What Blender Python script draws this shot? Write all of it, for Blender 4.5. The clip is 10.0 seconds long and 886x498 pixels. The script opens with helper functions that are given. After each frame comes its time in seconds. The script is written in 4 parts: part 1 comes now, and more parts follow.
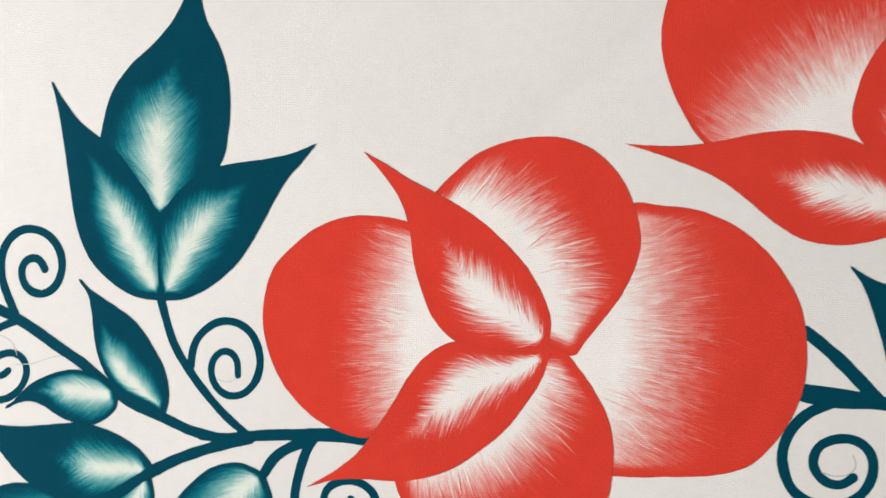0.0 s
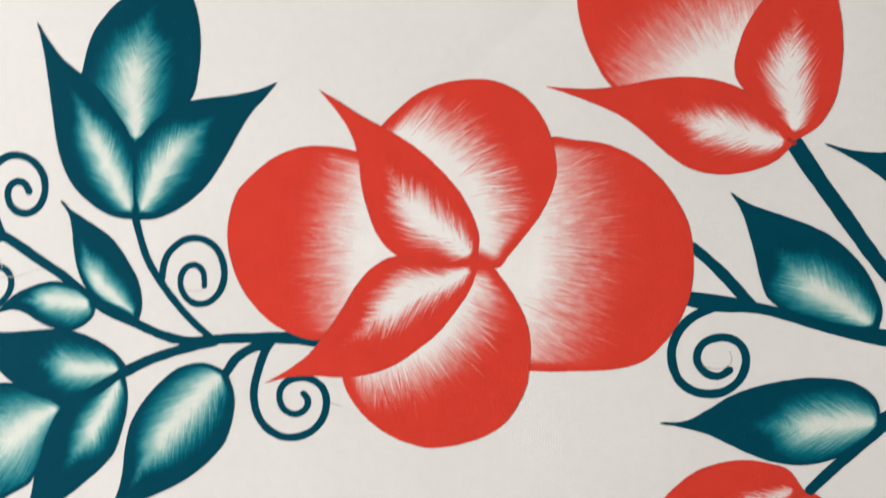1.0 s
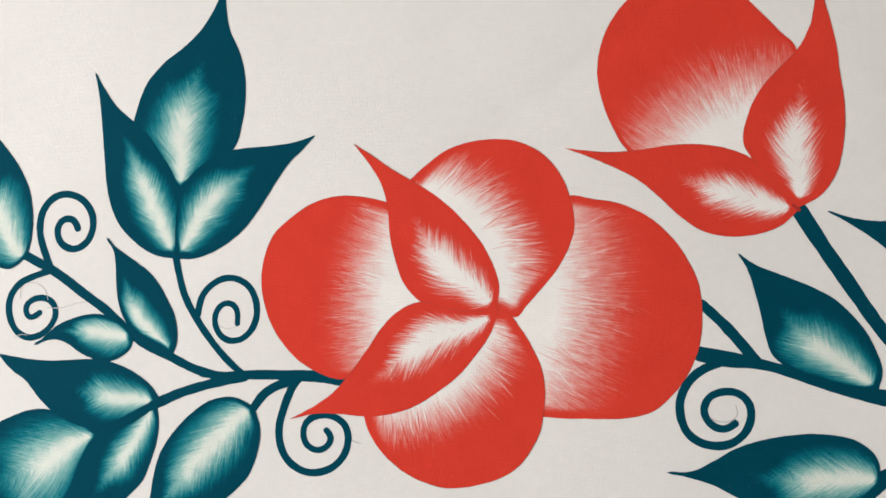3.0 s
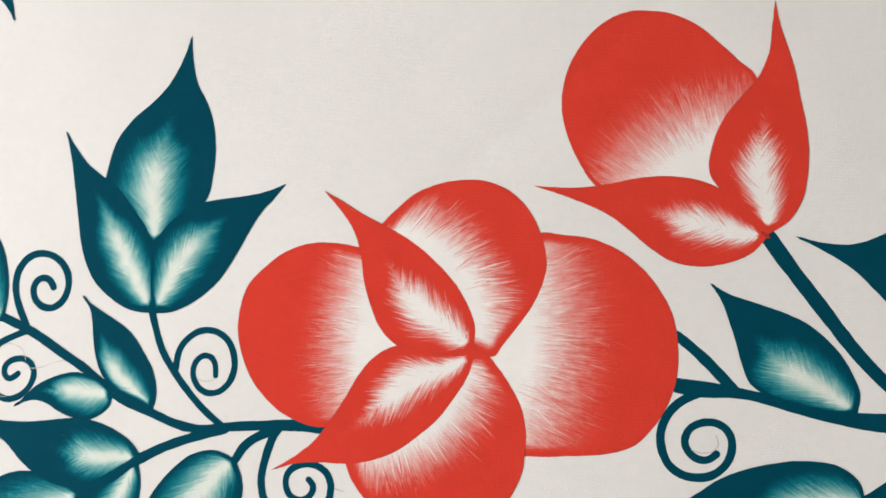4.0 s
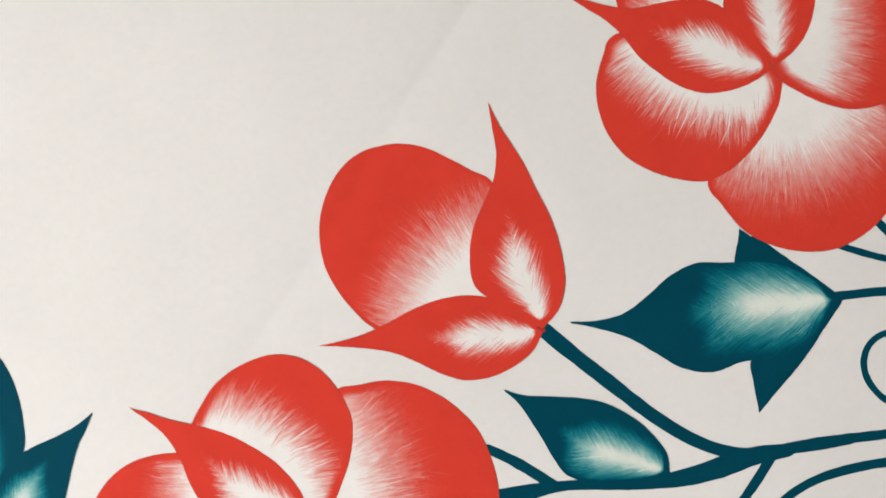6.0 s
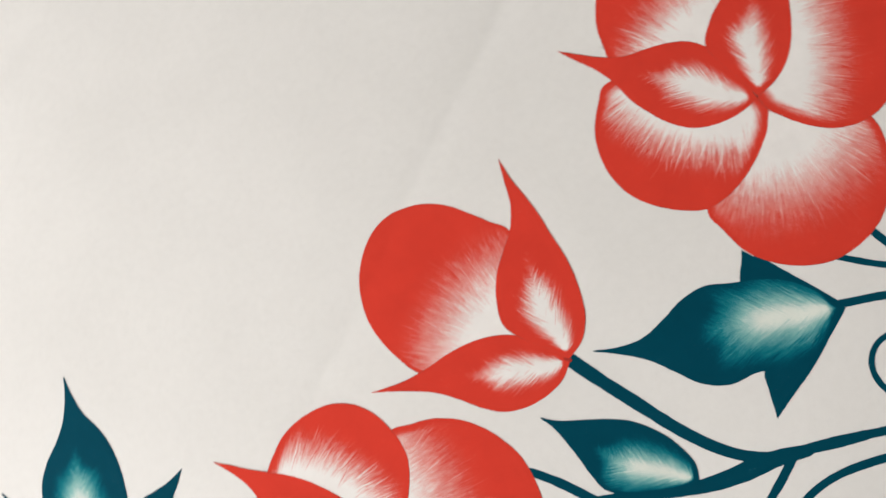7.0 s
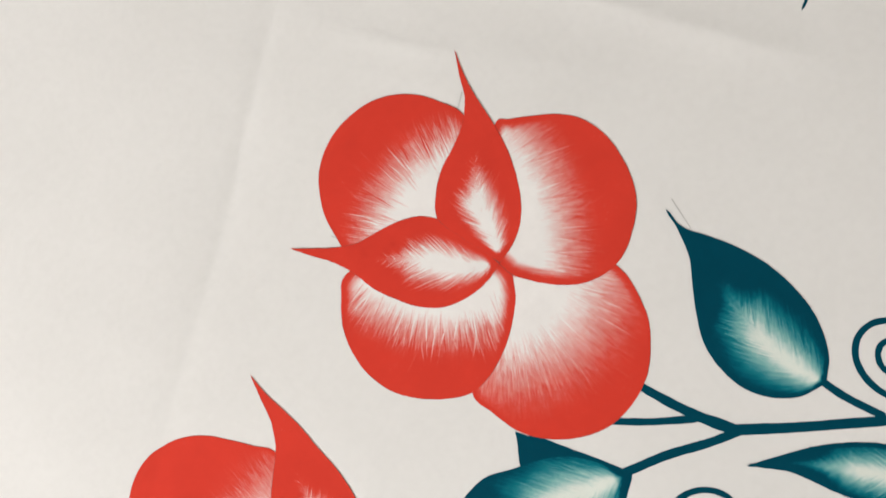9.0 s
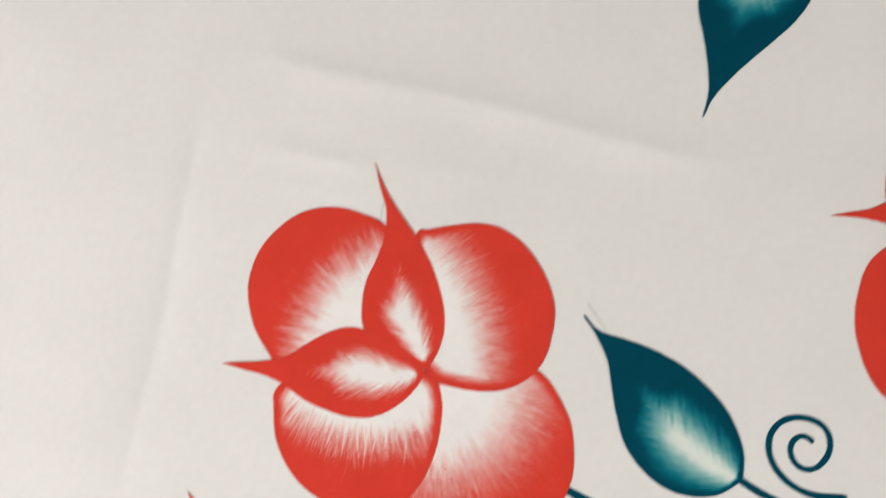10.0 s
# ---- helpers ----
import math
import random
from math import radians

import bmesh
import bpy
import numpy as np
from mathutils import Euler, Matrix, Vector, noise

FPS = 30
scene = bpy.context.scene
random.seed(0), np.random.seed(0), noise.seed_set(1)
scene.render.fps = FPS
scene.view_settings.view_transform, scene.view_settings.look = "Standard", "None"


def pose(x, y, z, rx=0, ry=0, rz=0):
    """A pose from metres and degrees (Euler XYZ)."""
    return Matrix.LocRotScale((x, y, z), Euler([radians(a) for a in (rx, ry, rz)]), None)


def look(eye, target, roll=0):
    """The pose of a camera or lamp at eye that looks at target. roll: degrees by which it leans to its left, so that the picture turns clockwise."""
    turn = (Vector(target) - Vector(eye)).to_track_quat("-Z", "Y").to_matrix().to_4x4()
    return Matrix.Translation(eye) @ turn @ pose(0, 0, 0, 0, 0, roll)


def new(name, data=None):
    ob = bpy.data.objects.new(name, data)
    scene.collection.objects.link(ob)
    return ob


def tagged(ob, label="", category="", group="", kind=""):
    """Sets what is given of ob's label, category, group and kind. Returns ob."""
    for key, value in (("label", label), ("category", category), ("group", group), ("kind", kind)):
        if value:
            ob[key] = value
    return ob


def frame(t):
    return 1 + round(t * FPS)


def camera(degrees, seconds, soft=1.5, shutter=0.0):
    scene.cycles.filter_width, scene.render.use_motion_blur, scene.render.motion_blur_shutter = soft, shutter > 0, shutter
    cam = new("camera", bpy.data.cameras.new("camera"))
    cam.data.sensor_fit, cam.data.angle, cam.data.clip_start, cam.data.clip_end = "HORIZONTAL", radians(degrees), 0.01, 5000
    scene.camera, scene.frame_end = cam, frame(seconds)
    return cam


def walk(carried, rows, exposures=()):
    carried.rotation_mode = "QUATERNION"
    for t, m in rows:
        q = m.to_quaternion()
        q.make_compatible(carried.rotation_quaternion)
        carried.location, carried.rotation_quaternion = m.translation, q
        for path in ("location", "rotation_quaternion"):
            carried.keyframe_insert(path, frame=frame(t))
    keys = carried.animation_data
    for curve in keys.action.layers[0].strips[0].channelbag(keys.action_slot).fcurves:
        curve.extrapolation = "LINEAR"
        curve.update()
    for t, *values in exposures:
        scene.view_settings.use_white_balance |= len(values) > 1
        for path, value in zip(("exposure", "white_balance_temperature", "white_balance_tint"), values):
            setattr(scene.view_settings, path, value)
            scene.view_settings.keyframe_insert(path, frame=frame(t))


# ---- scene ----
# ---------- camera ----------
cam = camera(68.00, 10.0, soft=1.6, shutter=0.4)
PATH = [
    (0, (-0.01270, 0.03052, 0.28092, 1.815, 6.356, -0.129)),
    (0.2, (-0.01216, 0.02788, 0.29172, 2.290, 5.671, 0.759)),
    (0.4, (-0.00833, 0.01870, 0.29823, 2.420, 4.451, 0.687)),
    (0.5, (-0.00069, 0.01081, 0.29843, 2.624, 4.669, 0.202)),
    (0.7, (0.00634, 0.01247, 0.30136, 3.072, 4.585, -0.213)),
    (0.9, (0.00667, 0.00228, 0.31657, 2.134, 4.144, 0.162)),
    (1, (0.00586, -0.00533, 0.32041, 1.623, 3.886, 0.586)),
    (1.2, (0.00038, -0.01774, 0.31960, 1.672, 3.828, 2.033)),
    (1.4, (-0.00111, -0.01861, 0.31785, 2.307, 3.454, 1.909)),
    (1.5, (0.00139, -0.01794, 0.31537, 2.159, 3.101, 1.972)),
    (1.7, (0.00014, -0.01390, 0.32089, 3.443, 3.550, 2.464)),
    (2, (-0.00020, -0.01036, 0.33192, 4.566, 4.391, 2.803)),
    (2.2, (-0.00028, -0.00751, 0.33165, 4.568, 4.243, 2.483)),
    (3.3, (-0.00136, 0.00097, 0.34255, 5.118, 4.460, 2.716)),
    (3.5, (0.00243, 0.00351, 0.34003, 5.246, 4.554, 2.392)),
    (3.8, (0.00658, 0.01263, 0.34431, 6.097, 4.171, 1.253)),
    (4, (0.01191, 0.01314, 0.34220, 6.186, 4.480, -0.047)),
    (4.2, (0.01687, 0.02098, 0.34083, 5.685, 4.166, -0.935)),
    (4.3, (0.02208, 0.03046, 0.34428, 6.524, 4.611, -2.371)),
    (4.5, (0.03350, 0.04673, 0.34050, 7.340, 4.079, -5.398)),
    (4.7, (0.04209, 0.05777, 0.33866, 7.154, 3.499, -8.133)),
    (4.9, (0.05721, 0.06245, 0.33484, 7.464, 3.093, -10.618)),
    (5, (0.06678, 0.06753, 0.33753, 6.901, 2.936, -11.843)),
    (5.1, (0.07243, 0.07606, 0.33841, 6.438, 2.270, -13.037)),
    (5.2, (0.08565, 0.08302, 0.34239, 7.080, 2.865, -13.992)),
    (5.3, (0.09117, 0.07985, 0.35125, 6.959, 3.733, -15.109)),
    (5.5, (0.10664, 0.05799, 0.34737, 5.551, 4.518, -15.786)),
    (5.7, (0.12277, 0.06303, 0.34609, 4.985, 4.590, -16.820)),
    (6.8, (0.14834, 0.09918, 0.38379, 2.905, 8.987, -20.810)),
    (7, (0.15898, 0.09847, 0.38915, 3.183, 9.475, -23.792)),
    (7.2, (0.17902, 0.10199, 0.37830, 3.176, 9.710, -26.496)),
    (7.3, (0.19172, 0.10505, 0.36758, 4.073, 9.121, -27.109)),
    (7.5, (0.21520, 0.11598, 0.35800, 5.063, 8.441, -28.662)),
    (7.7, (0.24332, 0.12656, 0.35320, 5.257, 7.871, -31.506)),
    (7.9, (0.26771, 0.12873, 0.34294, 3.932, 7.519, -33.822)),
    (8, (0.27662, 0.12606, 0.33802, 3.862, 7.250, -34.557)),
    (8.2, (0.29897, 0.12744, 0.34025, 3.721, 7.595, -36.071)),
    (8.5, (0.31207, 0.12548, 0.34413, 3.285, 7.725, -36.941)),
    (8.7, (0.31286, 0.12086, 0.34285, 3.374, 7.862, -36.488)),
    (9, (0.31116, 0.12389, 0.34636, 4.237, 7.948, -35.839)),
    (9.2, (0.31131, 0.12498, 0.34822, 5.146, 7.675, -35.541)),
    (9.5, (0.32239, 0.12827, 0.34563, 5.054, 7.248, -36.065)),
    (9.7, (0.33486, 0.12891, 0.34852, 5.240, 7.529, -36.895)),
    (10, (0.36945, 0.14173, 0.35475, 5.309, 7.113, -38.495)),
]
walk(cam, [(t, pose(*p)) for t, p in PATH], exposures=[(0, -0.4), (0.5, -0.4), (2.0, -0.54), (3.5, -0.45), (4.5, -0.38), (5.0, -0.3), (5.5, -0.28), (7.0, -0.33), (7.5, -0.09), (8.0, -0.1), (9.0, -0.13), (10, -0.11)])

# ---------- sky, and an added area lamp for the unseen source ---
world = bpy.data.worlds.new("daylight")
scene.world = world
world.use_nodes = True
sky = world.node_tree.nodes.new("ShaderNodeTexSky")
sky.sky_type, sky.sun_disc = "NISHITA", False
sky.sun_elevation, sky.sun_rotation = radians(35), radians(160)
world.node_tree.links.new(sky.outputs[0], world.node_tree.nodes["Background"].inputs[0])
world.node_tree.nodes["Background"].inputs[1].default_value = 0.1

# added lamp, no known source; its fall-off darkens the cloth towards +x
lamp = bpy.data.lights.new("added_side_light", "AREA")
lamp.shape, lamp.size, lamp.size_y, lamp.energy, lamp.color = "RECTANGLE", 1.2, 1.1, 60, (1.0, 0.98, 0.965)
new("added_side_light", lamp).matrix_world = look((-1.53, -0.05, 1.1), (0.15, 0.05, 0.0))


# ---------- materials ----------
def nodes_of(name, roughness=0.8):
    m = bpy.data.materials.new(name)
    m.use_nodes = True
    t = m.node_tree
    b = t.nodes["Principled BSDF"]
    b.inputs["Roughness"].default_value = roughness
    b.inputs["Specular IOR Level"].default_value = 0.03
    return m, t, b


def add(t, kind, **values):
    n = t.nodes.new(kind)
    for key, value in values.items():
        n.inputs[key.replace("_", " ")].default_value = value
    return n


def math_node(t, op, a, b):
    n = t.nodes.new("ShaderNodeMath")
    n.operation = op
    for slot, v in zip(n.inputs, (a, b)):
        if isinstance(v, (int, float)):
            slot.default_value = v
        else:
            t.links.new(v, slot)
    return n.outputs[0]


def ramp(t, value, stops):
    n = t.nodes.new("ShaderNodeValToRGB")
    e = n.color_ramp.elements
    while len(e) < len(stops):
        e.new(0.5)
    for slot, (at, colour) in zip(e, stops):
        slot.position, slot.color = at, (*colour, 1)
    t.links.new(value, n.inputs[0])
    return n.outputs[0]


def mixed(t, factor, a, b, blend="MIX"):
    n = t.nodes.new("ShaderNodeMix")
    n.data_type, n.blend_type = "RGBA", blend
    for slot, v in ((n.inputs[0], factor), (n.inputs[6], a), (n.inputs[7], b)):
        if isinstance(v, (int, float)):
            slot.default_value = v
        elif isinstance(v, tuple):
            slot.default_value = (*v, 1)
        else:
            t.links.new(v, slot)
    return n.outputs[2]


def woven(t, strength):
    """Plain weave: two crossing sets of threads, uneven in thickness; gives the relief and its height."""
    co = t.nodes.new("ShaderNodeTexCoord").outputs["Object"]
    heights = []
    for axis in ("X", "Y"):
        w = t.nodes.new("ShaderNodeTexWave")
        w.wave_type, w.bands_direction, w.wave_profile = "BANDS", axis, "SIN"
        for key, v in (("Scale", 420.0), ("Distortion", 5.0), ("Detail", 3.0), ("Detail Scale", 1.2)):
            w.inputs[key].default_value = v
        t.links.new(co, w.inputs["Vector"])
        heights.append(w.outputs["Fac"])
    threads = math_node(t, "MULTIPLY", heights[0], heights[1])
    slub = add(t, "ShaderNodeTexNoise", Scale=190.0, Detail=4.0, Roughness=0.7)
    t.links.new(co, slub.inputs["Vector"])
    height = math_node(t, "ADD", threads, math_node(t, "MULTIPLY", slub.outputs["Fac"], 1.1))
    bump = add(t, "ShaderNodeBump", Strength=strength, Distance=0.0003)
    t.links.new(height, bump.inputs["Height"])
    return bump.outputs[0], height, co


def cloth_material():
    m, t, b = nodes_of("off_white_cotton", 0.9)
    normal, height, co = woven(t, 0.3)
    big = add(t, "ShaderNodeTexNoise", Scale=7.0, Detail=5.0, Roughness=0.6)
    t.links.new(co, big.inputs["Vector"])
    tone = ramp(t, big.outputs["Fac"], [(0.3, (0.766, 0.746, 0.72)), (0.7, (0.822, 0.801, 0.775))])
    grain = ramp(t, height, [(0.3, (0.925, 0.922, 0.918)), (1.0, (1.0, 1.0, 1.0))])
    t.links.new(mixed(t, 1.0, tone, grain, "MULTIPLY"), b.inputs["Base Color"])
    t.links.new(normal, b.inputs["Normal"])
    b.inputs["Sheen Weight"].default_value = 0.1
    return m


def brushed_material(name, stops, amount, outlined=False):
    """Fabric paint drawn out of one colour into white with a dry brush. The UV map 'brush' holds millimetres across and
    along the strokes, the UV map 'load' how much white the brush carried."""
    m, t, b = nodes_of(name, 0.75)
    normal, height, co = woven(t, 0.45)
    brush, load = t.nodes.new("ShaderNodeUVMap"), t.nodes.new("ShaderNodeUVMap")
    brush.uv_map, load.uv_map = "brush", "load"
    layers = []
    for across, along, detail in ((0.7, 0.06, 3.0), (2.2, 0.1, 2.0)):
        scaled = t.nodes.new("ShaderNodeMapping")
        scaled.inputs["Scale"].default_value = (across, along, 1)
        t.links.new(brush.outputs[0], scaled.inputs[0])
        n = add(t, "ShaderNodeTexNoise", Scale=1.0, Detail=detail, Roughness=0.65)
        t.links.new(scaled.outputs[0], n.inputs["Vector"])
        layers.append(math_node(t, "SUBTRACT", n.outputs["Fac"], 0.5))
    hair = math_node(t, "ADD", layers[0], math_node(t, "MULTIPLY", layers[1], 1.3))
    split = t.nodes.new("ShaderNodeSeparateXYZ")
    t.links.new(load.outputs[0], split.inputs[0])
    # strokes show where the brush runs dry, least where the paint is full
    uneven = add(t, "ShaderNodeTexNoise", Scale=30.0, Detail=2.0)
    t.links.new(co, uneven.inputs["Vector"])
    dry = ramp(t, split.outputs[0], [(0.0, (0.35, 0.35, 0.35)), (0.2, (1, 1, 1)), (0.6, (1, 1, 1)), (0.95, (0.35, 0.35, 0.35))])
    dry = math_node(t, "MULTIPLY", dry, ramp(t, uneven.outputs["Fac"], [(0.35, (0.45, 0.45, 0.45)), (0.65, (1.25, 1.25, 1.25))]))
    white = math_node(t, "ADD", split.outputs[0], math_node(t, "MULTIPLY", math_node(t, "MULTIPLY", hair, dry), amount * 2.4))
    white = math_node(t, "ADD", white, math_node(t, "MULTIPLY", math_node(t, "SUBTRACT", height, 0.8), 0.22))
    colour = ramp(t, white, stops)
    patch = add(t, "ShaderNodeTexNoise", Scale=45.0, Detail=6.0, Roughness=0.65)
    t.links.new(co, patch.inputs["Vector"])
    thin = ramp(t, patch.outputs["Fac"], [(0.35, (0.94, 0.935, 0.935)), (0.65, (1.0, 1.0, 1.0))])
    colour = mixed(t, 1.0, colour, thin, "MULTIPLY")
    fine = add(t, "ShaderNodeTexNoise", Scale=1500.0, Detail=1.0)
    t.links.new(co, fine.inputs["Vector"])
    missed = math_node(t, "MULTIPLY", ramp(t, fine.outputs["Fac"], [(0.7, (0, 0, 0)), (0.78, (1, 1, 1))]), ramp(t, patch.outputs["Fac"], [(0.54, (0, 0, 0)), (0.68, (0.18, 0.18, 0.18))]))
    colour = mixed(t, missed, colour, (0.74, 0.72, 0.69))
    if outlined:
        worn = math_node(t, "ADD", split.outputs[1], math_node(t, "MULTIPLY", math_node(t, "SUBTRACT", patch.outputs["Fac"], 0.42), 0.12))
        colour = mixed(t, ramp(t, worn, [(0.0, (0.75, 0.75, 0.75)), (0.02, (0.65, 0.65, 0.65)), (0.034, (0.0, 0.0, 0.0))]), colour, (0.20, 0.075, 0.065))
    t.links.new(colour, b.inputs["Base Color"])
    t.links.new(normal, b.inputs["Normal"])
    return m


CLOTH = cloth_material()
RED_STOPS = [(0.0, (0.70, 0.052, 0.032)), (0.2, (0.72, 0.070, 0.048)), (0.5, (0.78, 0.32, 0.285)), (0.82, (0.89, 0.855, 0.825))]
TEAL_STOPS = [(0.0, (0.0004, 0.058, 0.093)), (0.14, (0.0008, 0.108, 0.155)), (0.38, (0.008, 0.205, 0.245)), (0.72, (0.23, 0.49, 0.47)), (1.0, (0.78, 0.82, 0.75))]
RED = brushed_material("red_fabric_paint", RED_STOPS, 0.28, True)
RED_SOFT = brushed_material("red_fabric_paint_blended", RED_STOPS, 0.2, True)
TEAL = brushed_material("teal_fabric_paint", TEAL_STOPS, 0.28)
# how far single bristle marks stand out in each paint
HAIR = {RED: 0.85, RED_SOFT: 0.52, TEAL: 0.4}


def plain_material(name, colour, spread, roughness=0.85, scale=6.0):
    m, t, b = nodes_of(name, roughness)
    n = add(t, "ShaderNodeTexNoise", Scale=scale, Detail=6.0)
    t.links.new(t.nodes.new("ShaderNodeTexCoord").outputs["Object"], n.inputs["Vector"])
    t.links.new(ramp(t, n.outputs["Fac"], [(0.3, tuple(c * (1 - spread) for c in colour)), (0.7, colour)]), b.inputs["Base Color"])
    bump = add(t, "ShaderNodeBump", Strength=0.2, Distance=0.002)
    t.links.new(n.outputs["Fac"], bump.inputs["Height"])
    t.links.new(bump.outputs[0], b.inputs["Normal"])
    return m


PLASTER = plain_material("white_plaster", (0.78, 0.77, 0.74), 0.06)
BOARDS = plain_material("grey_screed", (0.30, 0.29, 0.27), 0.2)
BLEND = plain_material("mixed_wet_paint", (0.44, 0.042, 0.032), 0.35, 0.8, 300.0)
PENCIL = plain_material("pencil_graphite", (0.6, 0.58, 0.555), 0.2, 0.7, 900.0)


# ---------- the cloth's relief ----------
def ridge(x, y, ax, ay, bx, by, high, wide, soft=1.6):
    """A pressed fold from a to b (millimetres) with flanks that die away."""
    ux, uy = bx - ax, by - ay
    n = math.hypot(ux, uy)
    ux, uy = ux / n, uy / n
    s, d = (x - ax) * ux + (y - ay) * uy, (y - ay) * ux - (x - ax) * uy
    d += 1.5 * math.sin(s * 0.035)
    ends = min(1.0, max(0.0, (s + 30) / 60)) * min(1.0, max(0.0, (n + 30 - s) / 60))
    return high * ends * math.exp(-(math.sqrt(d * d + soft * soft) - soft) / wide)


FOLDS = [
    (300.0, 350.0, 150.0, 222.5, -0.9, 5, 1.4),
    (150.0, 222.5, -20.0, 78.0, -0.45, 5, 1.4),
    (300.0, 350.0, -20.0, 78.0, -0.5, 34, 5.0),
    (345.6, 348.1, 494.7, 142.4, 0.7, 6, 2.0),
    (345.6, 348.1, 494.7, 142.4, 0.7, 30, 4.0),
    (-49.5, 420.7, -154.4, 366.2, 0.9, 8, 2.0),
    (320.0, 293.6, 348.0, 264.8, 0.65, 4.0, 1.0),
    (319.0, 302.0, 342.0, 274.5, 0.55, 4.0, 1.0),
    (318.0, 270.0, 332.0, 252.6, 0.5, 4.0, 1.0),
    (372.0, 240.7, 405.0, 208.9, 0.4, 4.0, 1.2),
]


def relief(x, y):
    """Height of the cloth in metres at a place in millimetres."""
    z = sum(ridge(x, y, *f) for f in FOLDS)
    z += 0.9 * noise.noise((x * 0.007, y * 0.007, 3.1)) + 0.22 * noise.noise((x * 0.024, y * 0.024, 7.7))
    return z * 0.001


LAYER = 0.00005


# ---------- building ----------
def mesh_object(name, verts, faces, material, parent=None, uvs=None, smooth=True):
    me = bpy.data.meshes.new(name)
    me.from_pydata(verts, [], faces)
    if uvs:
        loops = np.empty(len(me.loops), dtype=np.int32)
        me.loops.foreach_get("vertex_index", loops)
        for key, values in uvs.items():
            layer = me.uv_layers.new(name=key)
            layer.data.foreach_set("uv", np.asarray(values, dtype=np.float32)[loops].ravel())
    if smooth:
        me.polygons.foreach_set("use_smooth", [True] * len(me.polygons))
    me.materials.append(material)
    me.update()
    ob = new(name, me)
    if parent:
        ob.parent = parent
        ob.matrix_parent_inverse = Matrix.Translation(-parent.location)
    return ob


def thing(name, x, y, label, category, group=""):
    root = new(name)
    root.empty_display_size = 0.01
    root.location = (x * 0.001, y * 0.001, relief(x, y))
    return tagged(root, label, category, group)


def spline(points, count, closed=False):
    """Points evenly along a smooth curve through the given ones."""
    p = np.array(points, float)
    p = np.vstack([p[-1:], p, p[:2]]) if closed else np.vstack([2 * p[0] - p[1], p, 2 * p[-1] - p[-2]])
    t = np.linspace(0, 1, 12, endpoint=False)[:, None]
    out = []
    for a, b, c, d in zip(p, p[1:], p[2:], p[3:]):
        out.append(0.5 * (2 * b + (c - a) * t + (2 * a - 5 * b + 4 * c - d) * t**2 + (3 * b - a - 3 * c + d) * t**3))
    out = np.vstack(out + ([] if closed else [p[-2:-1]]))
    length = np.r_[0, np.cumsum(np.hypot(*np.diff(out, axis=0).T))]
    at = np.linspace(0, length[-1], count)
    return np.stack([np.interp(at, length, out[:, n]) for n in (0, 1)], 1)


def wobble(x, y, size=0.16):
    """The hand's unsteadiness along a painted edge, in millimetres."""
    return size * (noise.noise((x * 0.35, y * 0.35, 1.7)) + 0.7 * noise.noise((x * 1.1, y * 1.1, 5.2)))


def lay(x, y, layer):
    return (x * 0.001, y * 0.001, relief(x, y) + 0.00004 + layer * LAYER)


